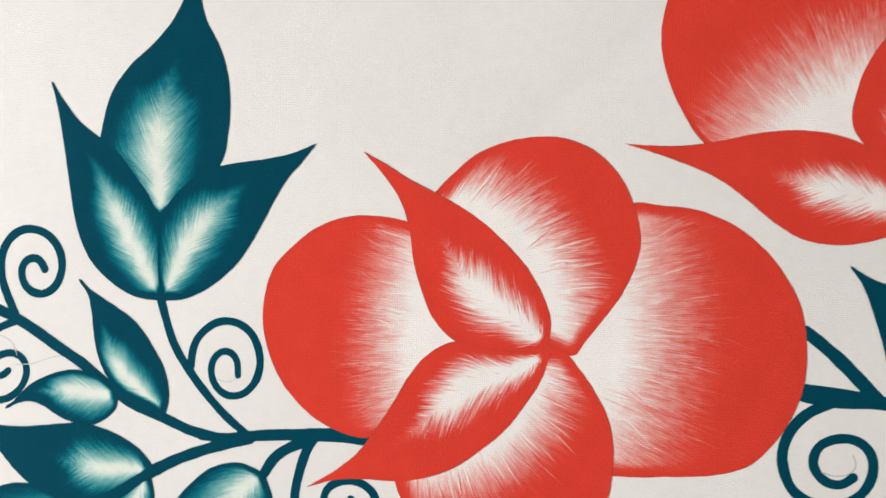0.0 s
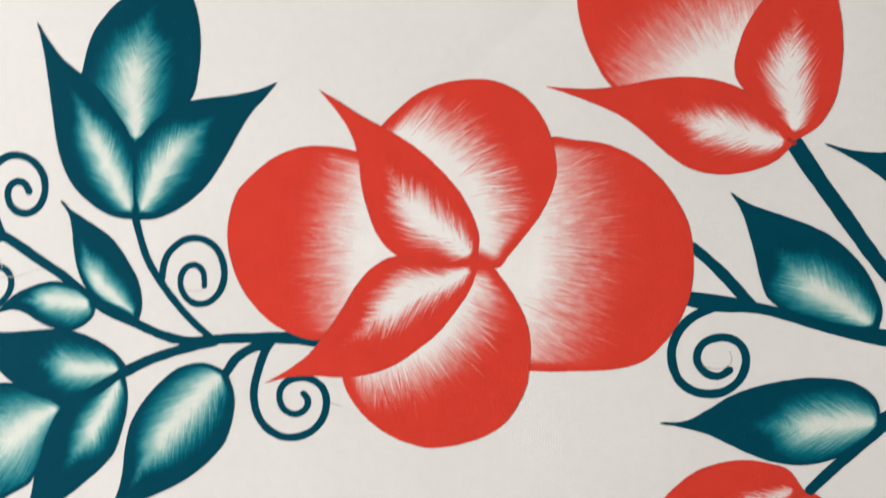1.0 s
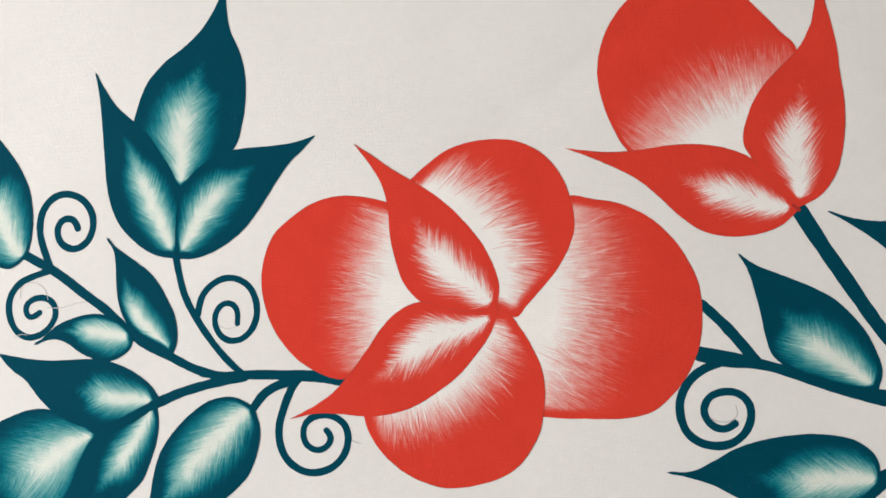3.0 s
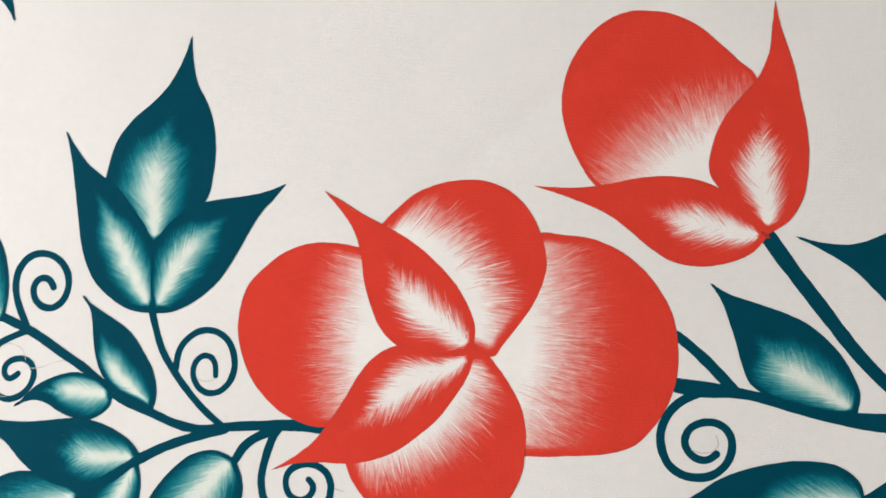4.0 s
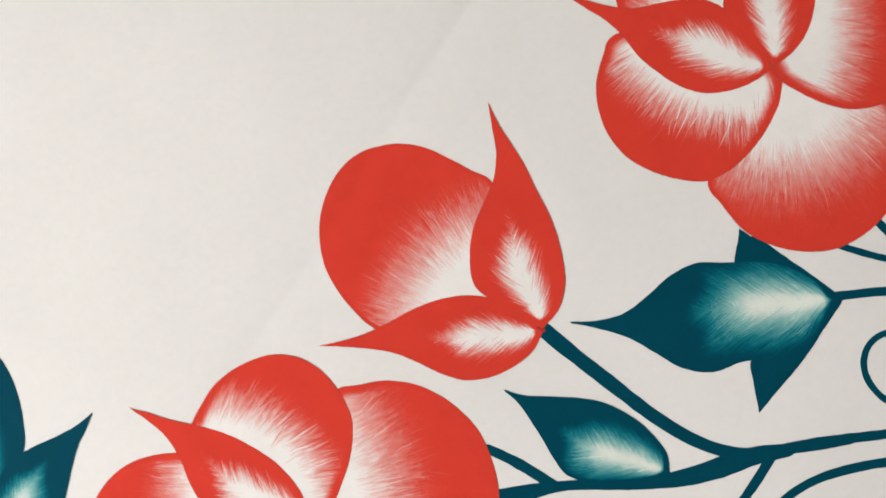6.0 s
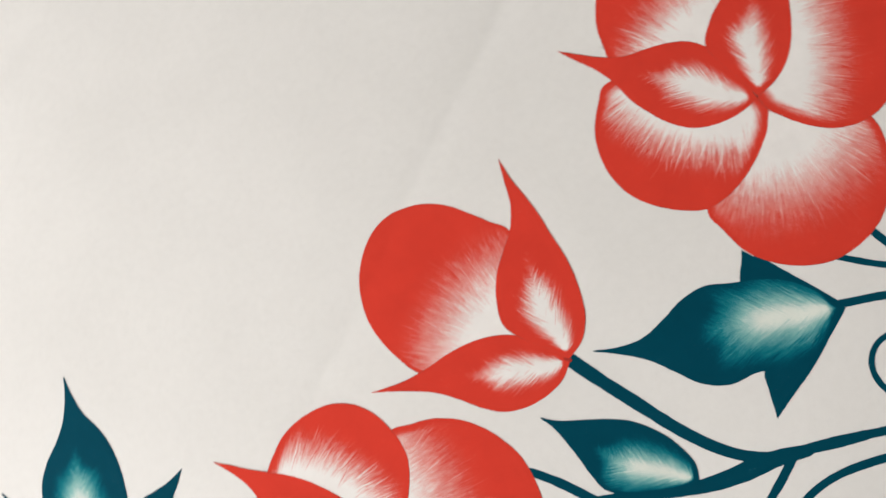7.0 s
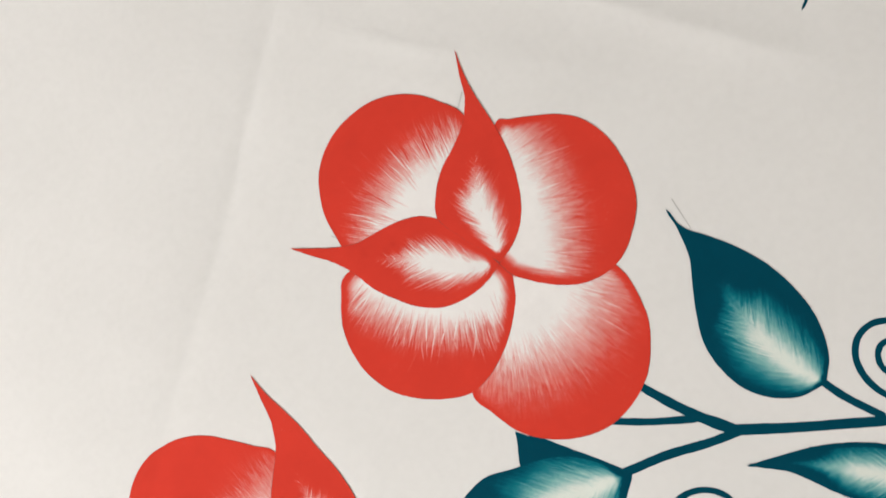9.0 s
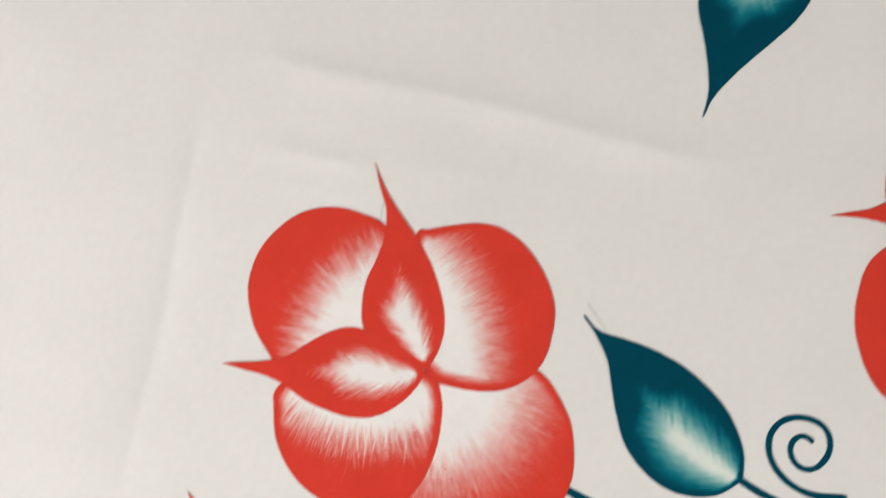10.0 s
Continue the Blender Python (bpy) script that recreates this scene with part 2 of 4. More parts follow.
def petal(parent, layer, centre, outline, origin, reach, rim=3.0, material=None, name="petal", label="", swirl=0.0):
    """A round petal within a drawn outline, brushed out of red into white away from an origin.
    reach: millimetres from the origin up to which it is white, and from which it is red. swirl: how the strokes lean off the radius."""
    rings, count = 20, 132
    verts, brush, load = [], [], []
    (cx, cy), (ox, oy) = centre, origin
    toward = math.atan2(cy - oy, cx - ox)
    edge = [(x + wobble(x, y), y + wobble(y, x)) for x, y in spline(outline, count + 1, True)[:-1]]
    for i in range(rings + 1):
        q = i / rings
        for ex, ey in edge:
            x, y = cx + q * (ex - cx), cy + q * (ey - cy)
            verts.append(lay(x, y, layer))
            d = math.hypot(x - ox, y - oy)
            a = (math.atan2(y - oy, x - ox) - toward + math.pi) % (2 * math.pi) - math.pi
            brush.append((a * 0.5 * (reach[0] + reach[1]) + swirl * d + cx, d + cy))
            f = (reach[1] - d) / (reach[1] - reach[0])
            f = min(f, ((1 - q) * math.hypot(ex - cx, ey - cy) - 0.35 * rim) / rim)
            load.append((min(1.3, max(-0.6, f)), (1 - q) * math.hypot(ex - cx, ey - cy) * 0.1))
    faces = [(i * count + j, i * count + (j + 1) % count, (i + 1) * count + (j + 1) % count, (i + 1) * count + j) for i in range(rings) for j in range(count)]
    ob = mesh_object(name, verts, faces, material or RED, parent, {"brush": brush, "load": load})
    around = sorted((math.atan2(ey - cy, ex - cx), math.hypot(ex - cx, ey - cy)) for ex, ey in edge)
    turns, radii = [a for a, _ in around], [r for _, r in around]

    def white_at(x, y):
        inside = float(np.interp(math.atan2(y - cy, x - cx), turns, radii, period=2 * math.pi)) - math.hypot(x - cx, y - cy)
        return min((reach[1] - math.hypot(x - ox, y - oy)) / (reach[1] - reach[0]), (inside - 0.35 * rim) / rim), inside

    mean = 0.5 * (reach[0] + reach[1])
    spread = max(radii) / max(30.0, math.hypot(cx - ox, cy - oy)) + 0.5
    hairs, rng = [], random.Random(int(cx * 7 + cy * 13))
    for _ in range(int(1.8 * spread * mean)):
        a, d0 = toward + rng.uniform(-spread, spread), rng.gauss(mean + 0.1 * (reach[1] - reach[0]), 0.42 * (reach[1] - reach[0]))
        run = rng.uniform(0.25, 0.75) * min(32, reach[1] - reach[0]) + 4
        bend, lift = rng.gauss(0, 0.03), rng.choice((0.34, 0.26, 0.2, -0.22, -0.32)) * rng.uniform(0.6, 1.2) * HAIR[material or RED]
        line = []
        for k in range(9):
            d = d0 + (k / 8 - 0.5) * run
            b = a - swirl * (d - mean) / mean + bend * (k / 8 - 0.5)
            x, y = ox + d * math.cos(b), oy + d * math.sin(b)
            line.append((x, y, *white_at(x, y)))
        hairs.append((line, rng.uniform(0.35, 0.75), lift))
    brush_hairs(ob, layer, hairs, material or RED)
    return tagged(ob, label) if label else ob


def brush_hairs(parent, layer, hairs, material):
    """Single bristle marks on a petal or leaf: thin tapered ribbons of paint, lighter or redder than what they cross.
    hairs: rows of points with the white under them and the distance to the edge, a width in millimetres and a lift."""
    verts, faces, brush, load = [], [], [], []
    for line, wide, lift in hairs:
        if min(p[3] for p in line) < 1.2:
            continue
        first, last = len(verts), len(line) - 1
        for k, (x, y, f, _) in enumerate(line):
            (x0, y0), (x1, y1) = line[max(0, k - 1)][:2], line[min(last, k + 1)][:2]
            n = math.hypot(x1 - x0, y1 - y0) or 1.0
            t = k / last
            half = 0.5 * wide * (math.sin(math.pi * min(1.0, 0.06 + 0.94 * t)) ** 0.6 + 0.05)
            for side in (-1, 1):
                verts.append(lay(x - side * half * (y1 - y0) / n, y + side * half * (x1 - x0) / n, layer + 0.35))
                brush.append((0.0, 0.0))
                load.append((min(1.25, max(-0.6, f + lift * math.sin(math.pi * t))), 1.0))
        faces += [(first + 2 * k, first + 2 * k + 2, first + 2 * k + 3, first + 2 * k + 1)[::-1] for k in range(last)]
    if faces:
        tagged(mesh_object("brushwork", verts, faces, material, parent, {"brush": brush, "load": load}), kind="stuff")


def leaf(parent, layer, base, tip, side_a, side_b, shine=(0.06, 0.75, 0.0, 0.62), material=None, name="leaf", slant=1.5, rim=(1.7, 4.5), core=1.12, label=""):
    """A pointed leaf between two drawn edges from base to tip. shine: where along it the white starts and ends, how far
    off the middle it lies and how wide it is, in parts of its length and half-width."""
    rows, cols = 64, 20
    a, b = spline([base, *side_a, tip], rows + 1), spline([base, *side_b, tip], rows + 1)
    length = math.hypot(tip[0] - base[0], tip[1] - base[1])
    if not material:
        # a brush leaves a blunt point
        for i in range(rows // 2, rows):
            gap = np.hypot(*(a[i] - b[i])) / 2
            least = 0.75 * min(1.0, math.sqrt((rows - i) / 1.5))
            if gap < least:
                middle, along_tip = (a[i] + b[i]) / 2, (a[i + 1] + b[i + 1] - a[i - 1] - b[i - 1])
                across = np.array([-along_tip[1], along_tip[0]]) / np.hypot(*along_tip)
                across *= 1 if across @ (a[i] - b[i]) >= 0 else -1
                a[i], b[i] = middle + across * least, middle - across * least
    s0, s1, v0, w = shine
    verts, brush, load = [], [], []

    def white_at(s, v, half):
        lean = v - v0 - 0.05 * noise.noise((s * length * 0.11, base[0], base[1]))
        off = math.sqrt(lean * lean + 0.02) - 0.1
        along = s - slant * (1.0 if lean < 0 else 0.8) * off * half / length
        p = (along - s0) / (s1 - s0)
        grow = min(1.0, max(0.0, (s - s0 * 0.4) / 0.10)) * max(-0.6, 1 - max(0.0, p) ** 1.6)
        full = min(1.0, max(0.0, grow) / 0.7)
        f = (core + 0.6) * full - 0.6 - 1.3 * off / (1.5 * w * max(0.5, grow))
        return min(f, ((1 - abs(v)) * half - rim[0]) / 2.4, (s * length - rim[1]) / 3.0), lean, off, along

    for i in range(rows + 1):
        s = i / rows
        for j in range(cols + 1):
            v = 2 * j / cols - 1
            x, y = a[i] + (b[i] - a[i]) * (v + 1) / 2
            if j in (0, cols) and 0 < i < rows:
                x, y = x + wobble(x, y), y + wobble(y, x)
            verts.append(lay(x, y, layer))
            half = max(0.5, np.hypot(*(a[i] - b[i])) / 2)
            f, lean, off, along = white_at(s, v, half)
            brush.append((along * length * 1.15 + base[0] + (40 if lean > 0 else 0), off * half * 1.6 + base[1]))
            load.append((min(1.25, max(-0.6, f)), min((1 - abs(v)) * half, s * length) * 0.1))
    n = cols + 1
    faces = [(i * n + j, i * n + j + 1, (i + 1) * n + j + 1, (i + 1) * n + j) for i in range(rows) for j in range(cols)]
    ax, ay = a[rows // 2] - a[0]
    bx, by = b[rows // 2] - a[0]
    if ax * by - ay * bx > 0:
        faces = [f[::-1] for f in faces]
    faces = [f[::-1] for f in faces]
    ob = mesh_object(name, verts, faces, material or TEAL, parent, {"brush": brush, "load": load})
    hairs, rng = [], random.Random(int(base[0] * 7 + tip[1] * 13))
    for _ in range(int((2.2 if material else 1.5) * length)):
        start, side, out = s0 + rng.uniform(-0.05, 0.95) * (s1 - s0), rng.choice((-1, 1)), abs(rng.gauss(0.75 * w, 0.45 * w))
        run = rng.uniform(0.25, 0.6) * w + 0.12
        lift = rng.choice((0.36, 0.3, 0.24, -0.24, -0.36)) * rng.uniform(0.6, 1.2) * HAIR[material or TEAL]
        line = []
        for k in range(8):
            v = v0 + side * max(0.02, out + run * (k / 7 - 0.5))
            s = min(0.98, max(0.02, start))
            for _step in range(3):
                at = min(rows - 1e-3, s * rows)
                pa, pb = (e[int(at)] + (e[int(at) + 1] - e[int(at)]) * (at % 1) for e in (a, b))
                half = max(0.5, np.hypot(*(pa - pb)) / 2)
                s = min(0.98, max(0.02, start + slant * (1.0 if side < 0 else 0.8) * abs(v - v0) * half / length))
            x, y = pa + (pb - pa) * (min(0.99, max(-0.99, v)) + 1) / 2
            line.append((x, y, white_at(s, v, half)[0], min((1 - abs(v)) * half, (1 - s) * length)))
        hairs.append((line, rng.uniform(0.3, 0.6), lift))
    brush_hairs(ob, layer, hairs, material or TEAL)
    return tagged(ob, label) if label else ob


def stroke(parent, layer, points, wide, name="stem", material=None, count=0, label=""):
    """A line drawn with a brush through the given points, from one width to another, in millimetres."""
    p = spline(points, count or max(24, 9 * len(points)))
    for _ in range(6):
        p[2:-2] = (p[:-4] + 2 * p[1:-3] + 3 * p[2:-2] + 2 * p[3:-1] + p[4:]) / 9
    # round ends, a little past the first and last point
    first, final = (p[0] - p[1]) / np.hypot(*(p[0] - p[1])) * wide[0] / 2, (p[-1] - p[-2]) / np.hypot(*(p[-1] - p[-2])) * wide[1] / 2
    p = np.vstack([[p[0] + first * k for k in (0.6, 0.53, 0.4, 0.2)], p, [p[-1] + final * k for k in (0.2, 0.4, 0.53, 0.6)]])
    d = np.gradient(p, axis=0)
    d /= np.hypot(*d.T)[:, None]
    run = np.concatenate([[0], np.cumsum(np.hypot(*np.diff(p, axis=0).T))])
    side = np.stack([-d[:, 1], d[:, 0]], 1)
    verts, brush, load = [], [], []
    last = len(p) - 1
    for i, ((x, y), (sx, sy)) in enumerate(zip(p, side)):
        t = run[i] / run[-1]
        half = 0.5 * (wide[0] + (wide[1] - wide[0]) * t)
        tip = min(1.0, min(run[i], run[-1] - run[i]) / half)
        half *= max(0.12, math.sqrt(1 - (1 - tip) ** 2))
        half *= 1 + 0.10 * noise.noise((x * 0.15, y * 0.15, 9.3))
        for k in (-1, -0.5, 0, 0.5, 1):
            h = k * half + (wobble(x + 3 * k, y, 0.11) if abs(k) == 1 else 0)
            verts.append(lay(x + sx * h, y + sy * h, layer))
            brush.append((k * half, i))
            load.append((-0.25, 1))
    faces = [(i * 5 + j, (i + 1) * 5 + j, (i + 1) * 5 + j + 1, i * 5 + j + 1) for i in range(last) for j in range(4)]
    faces = [f[::-1] for f in faces]
    ob = mesh_object(name, verts, faces, material or TEAL, parent, {"brush": brush, "load": load})
    return tagged(ob, label) if label else ob


def box(bm, x0, x1, y0, y1, z0, z1):
    v = [bm.verts.new((x, y, z)) for z in (z0, z1) for y in (y0, y1) for x in (x0, x1)]
    for f in ((0, 2, 3, 1), (4, 5, 7, 6), (0, 1, 5, 4), (2, 6, 7, 3), (0, 4, 6, 2), (1, 3, 7, 5)):
        bm.faces.new([v[n] for n in f])


def structure(name, boxes, material, label):
    bm = bmesh.new()
    for b in boxes:
        box(bm, *b)
    me = bpy.data.meshes.new(name)
    bm.to_mesh(me)
    bm.free()
    me.materials.append(material)
    return tagged(new(name, me), label, name.split("_")[0], kind="structure")


# ---------- the room ----------
structure("floor", [(-1.6, 2.0, -1.7, 1.7, -0.12, -0.012)], BOARDS, "plain grey floor under the painted cloth")
structure("ceiling", [(-1.7, 2.1, -1.8, 1.8, 2.5, 2.6)], PLASTER, "plain white plaster ceiling")
structure("wall_north", [(-1.6, 2.0, 1.7, 1.8, -0.012, 2.5)], PLASTER, "plain white plaster wall")
structure("wall_south", [(-1.6, 2.0, -1.8, -1.7, -0.012, 2.5)], PLASTER, "plain white plaster wall")
structure("wall_east", [(2.0, 2.1, -1.8, 1.8, -0.012, 2.5)], PLASTER, "plain white plaster wall")
# unseen wall; the opening is made up to go with the added area lamp
structure("wall_west", [(-1.7, -1.6, -1.8, -0.65, -0.012, 2.5), (-1.7, -1.6, 0.55, 1.8, -0.012, 2.5), (-1.7, -1.6, -0.65, 0.55, -0.012, 0.5), (-1.7, -1.6, -0.65, 0.55, 1.6, 2.5)], PLASTER, "plain white plaster wall, unseen, with an opening added for the lamp")


# ---------- the cloth ----------
def build_cloth():
    x0, x1, y0, y1, step = -520, 1001, -480, 642, 3
    xs, ys = list(range(x0, x1 + 1, step)), list(range(y0, y1 + 1, step))
    verts = [(x * 0.001, y * 0.001, relief(x, y)) for y in ys for x in xs]
    n = len(xs)
    faces = [(j * n + i, j * n + i + 1, (j + 1) * n + i + 1, (j + 1) * n + i) for j in range(len(ys) - 1) for i in range(n - 1)]
    # a hem that hangs to the floor, so that the cloth has an edge
    rim = list(range(n)) + [j * n + n - 1 for j in range(1, len(ys))] + [(len(ys) - 1) * n + i for i in range(n - 2, -1, -1)] + [j * n for j in range(len(ys) - 2, 0, -1)]
    first = len(verts)
    verts += [(verts[k][0], verts[k][1], -0.011) for k in rim]
    faces += [(rim[k], first + k, first + (k + 1) % len(rim), rim[(k + 1) % len(rim)]) for k in range(len(rim))]
    return mesh_object("cloth", verts, faces, CLOTH)


tagged(build_cloth(), "off-white woven cotton cloth with pressed folds, painted with flowers", "cloth")


flower = thing("painted_flower", 0.5, -0.0, "large red flower painted on cloth, petals brushed out to white", "flower", "painted flowers")
petal(flower, 2, (49.0, -1.0), [(35.4, 58.2), (47.8, 57.1), (62.5, 54.9), (77.0, 48.2), (88.1, 38.6), (96.7, 26.7), (102.3, 13.4), (103.8, -3.8), (101.9, -18.3), (96.1, -31.7), (87.8, -42.8), (78.6, -50.1), (64.5, -53.6), (47.8, -54.6), (31.0, -55.1), (13.9, -52.5), (0.9, -34.9), (-4.9, -10.7), (3.9, 22.2), (20.5, 50.7)], (-59.7, 10.2), (84, 136), 7.0, RED_SOFT)
petal(flower, 3, (-73.1, 7.1), [(-58.4, 51.4), (-80.0, 54.5), (-97.0, 50.8), (-110.4, 41.5), (-120.3, 30.1), (-124.3, 12.2), (-122.1, -3.2), (-115.1, -18.9), (-102.7, -32.4), (-89.3, -39.7), (-78.0, -42.0), (-69.1, -40.2), (-49.2, -32.7), (-24.8, -14.1), (-18.0, 2.5), (-29.2, 26.1), (-44.2, 43.6)], (45.6, -2.0), (100, 138), 7.0, RED_SOFT)
petal(flower, 4, (-2.5, 45.0), [(-46.6, 64.8), (-39.1, 72.3), (-29.1, 80.4), (-16.5, 85.4), (-3.6, 87.2), (9.3, 86.0), (22.1, 79.5), (31.2, 68.9), (36.7, 56.2), (39.0, 43.6), (37.2, 33.5), (31.4, 20.7), (22.3, 8.4), (16.0, 0.7), (10.8, -5.5), (-0.3, -2.0), (-10.6, 6.6), (-29.2, 26.1), (-45.6, 46.1), (-50.2, 59.0)], (-51.7, 6.1), (54, 84), 7.5, swirl=0.3)
petal(flower, 5, (-14.8, -51.0), [(-64.8, -57.5), (-64.7, -61.3), (-61.8, -68.5), (-54.9, -77.6), (-44.2, -86.1), (-31.4, -91.5), (-19.1, -93.3), (-4.4, -90.4), (7.7, -85.6), (17.1, -77.6), (24.0, -65.2), (26.1, -55.4), (27.0, -43.3), (24.9, -31.3), (19.0, -19.4), (12.4, -9.9), (6.0, -3.2), (-5.1, -5.7), (-24.5, -21.5), (-46.5, -35.0), (-60.1, -45.9)], (-53.7, -0.9), (50, 78), 8.0)
leaf(flower, 6, (1.0, -1.7), (-79.0, 82.6), [(-12.2, -4.7), (-25.6, -3.1), (-38.6, -0.0), (-48.1, 9.4), (-53.4, 21.8), (-56.9, 34.9), (-58.5, 48.2), (-62.7, 61.0), (-70.2, 72.3)], [(1.6, 10.4), (-2.5, 22.0), (-8.9, 32.6), (-17.0, 41.9), (-26.1, 50.4), (-36.1, 57.7), (-47.0, 63.8), (-57.8, 69.6), (-68.3, 76.4)], shine=(0.0, 0.74, 0.0, 0.5), material=RED, name="sepal", rim=(1.4, 6.0))
leaf(flower, 7, (1.7, -1.7), (-104.2, -63.8), [(-1.8, -14.6), (-8.9, -26.0), (-17.1, -36.5), (-27.2, -45.3), (-38.5, -53.1), (-51.4, -58.2), (-64.7, -60.1), (-78.1, -59.6), (-91.2, -60.3)], [(-11.5, -3.7), (-25.0, -2.7), (-38.0, 0.2), (-49.9, -5.1), (-58.9, -15.0), (-66.0, -26.8), (-73.5, -38.0), (-81.9, -48.8), (-92.6, -57.0)], shine=(0.0, 0.8, 0.1, 0.5), material=RED, name="sepal", rim=(1.4, 6.0))

bud = thing("painted_bud", 149.7, 55.8, "half-open red flower bud painted on cloth with a teal stem", "flower bud")
stroke(bud, 1.61, [(149.8, 56.3), (161.7, 37.5), (175.2, 17.9), (189.2, -2.6), (203.9, -19.5), (217.5, -30.1), (231.2, -35.7)], (8.13, 5.81), "stem")
petal(bud, 3, (99.2, 122.3), [(149.1, 138.3), (140.3, 148.4), (130.6, 158.8), (120.5, 168.2), (108.8, 174.8), (96.6, 177.6), (83.3, 177.0), (69.7, 170.3), (57.9, 157.4), (50.9, 142.8), (48.4, 127.2), (50.5, 111.9), (56.5, 96.0), (65.6, 82.2), (83.6, 71.4), (114.0, 69.1), (140.6, 86.6), (150.6, 115.0)], (140.5, 47.7), (52, 100), 4.0, RED_SOFT)
leaf(bud, 4, (150.9, 55.6), (32.8, 83.3), [(141.0, 46.1), (127.9, 41.3), (114.4, 40.2), (101.4, 43.2), (90.4, 50.8), (80.6, 59.8), (70.0, 68.0), (58.0, 73.8), (45.5, 78.8)], [(142.3, 65.4), (133.9, 75.7), (123.0, 82.9), (110.4, 86.4), (97.5, 87.3), (84.5, 86.1), (71.8, 83.6), (58.9, 82.0), (45.9, 82.1)], shine=(0.0, 0.68, 0.0, 0.45), material=RED, name="sepal", rim=(1.4, 6.0))
leaf(bud, 5, (149.7, 55.8), (160.7, 180.8), [(161.2, 63.1), (168.6, 74.4), (171.7, 87.2), (172.9, 100.6), (172.3, 114.2), (170.2, 127.6), (168.7, 141.0), (165.7, 154.1), (162.4, 167.3)], [(140.5, 67.2), (129.8, 77.4), (122.9, 89.2), (125.1, 103.4), (131.0, 116.7), (140.1, 128.1), (149.8, 138.9), (155.9, 152.0), (158.3, 166.4)], shine=(0.0, 0.66, 0.0, 0.45), material=RED, name="sepal", rim=(1.4, 6.0))
stroke(bud, 6, [(147.6, 57.4), (149.3, 55.9), (150.6, 54.9)], (1.2, 2.2), "smudge", BLEND, label="dark red smudge of mixed paint")

flower = thing("painted_flower", 307.2, 149.2, "red four-petalled flower painted on cloth, petals brushed out to white", "flower", "painted flowers")
petal(flower, 3, (306.8, 96.9), [(354.7, 112.9), (355.4, 99.9), (351.5, 83.2), (344.2, 71.0), (334.6, 60.5), (322.4, 53.6), (307.7, 50.0), (294.6, 51.2), (281.2, 56.9), (269.9, 65.5), (262.8, 75.4), (258.2, 89.0), (255.6, 103.1), (273.2, 124.8), (293.2, 139.5), (309.5, 144.2), (330.5, 138.0), (346.8, 126.1)], (307.2, 149.2), (32, 84), 5.5, RED_SOFT)
petal(flower, 4, (258.2, 147.6), [(237.0, 193.7), (226.4, 184.2), (218.3, 171.0), (214.9, 156.7), (215.6, 141.5), (221.1, 127.6), (230.3, 117.0), (242.6, 108.2), (255.6, 103.1), (270.1, 105.4), (284.8, 113.0), (296.5, 122.6), (305.8, 134.1), (308.0, 147.2), (289.6, 168.2), (264.8, 186.6)], (308.5, 199.7), (65, 94), 7.0)
petal(flower, 5, (350.5, 159.8), [(348.7, 210.6), (356.5, 208.4), (369.7, 200.8), (379.4, 194.0), (387.1, 184.5), (391.1, 170.7), (390.7, 155.9), (387.0, 141.8), (380.3, 130.3), (369.1, 120.4), (359.7, 114.8), (347.5, 112.8), (335.4, 115.5), (325.5, 121.6), (315.1, 132.0), (307.4, 143.9), (309.0, 161.3), (324.4, 187.7)], (262.5, 192.0), (80, 114), 7.0, RED_SOFT)
petal(flower, 6, (290.7, 216.8), [(338.5, 225.4), (332.8, 239.0), (325.2, 249.9), (315.2, 257.9), (302.9, 263.0), (287.8, 263.8), (273.7, 260.7), (260.4, 253.0), (252.1, 243.2), (245.4, 228.5), (243.5, 214.2), (244.6, 201.7), (261.3, 181.6), (289.6, 168.2), (310.7, 171.4), (332.1, 200.9)], (304.3, 157.4), (50, 82), 7.0)
leaf(flower, 7, (306.9, 148.7), (218.6, 224.1), [(294.3, 145.0), (281.1, 144.8), (268.5, 148.3), (258.2, 156.4), (250.4, 167.0), (244.0, 178.6), (240.2, 191.1), (234.3, 202.9), (226.2, 213.4)], [(304.0, 161.1), (300.1, 173.4), (296.1, 185.5), (287.8, 194.9), (276.1, 199.9), (263.6, 202.2), (251.0, 204.0), (239.5, 209.4), (228.9, 216.7)], shine=(0.0, 0.74, 0.0, 0.5), material=RED, name="sepal", rim=(1.4, 6.0))
leaf(flower, 8, (307.2, 149.2), (356.1, 257.7), [(319.1, 153.5), (329.4, 161.1), (336.8, 171.4), (342.1, 182.9), (346.0, 195.0), (348.2, 207.5), (349.2, 220.2), (350.1, 232.9), (352.5, 245.4)], [(302.8, 162.3), (297.6, 175.2), (294.3, 188.6), (301.6, 199.8), (312.0, 208.7), (324.3, 214.8), (335.6, 222.2), (344.6, 232.6), (350.0, 245.3)], shine=(0.0, 0.64, 0.0, 0.46), material=RED, name="sepal", rim=(1.4, 6.0))

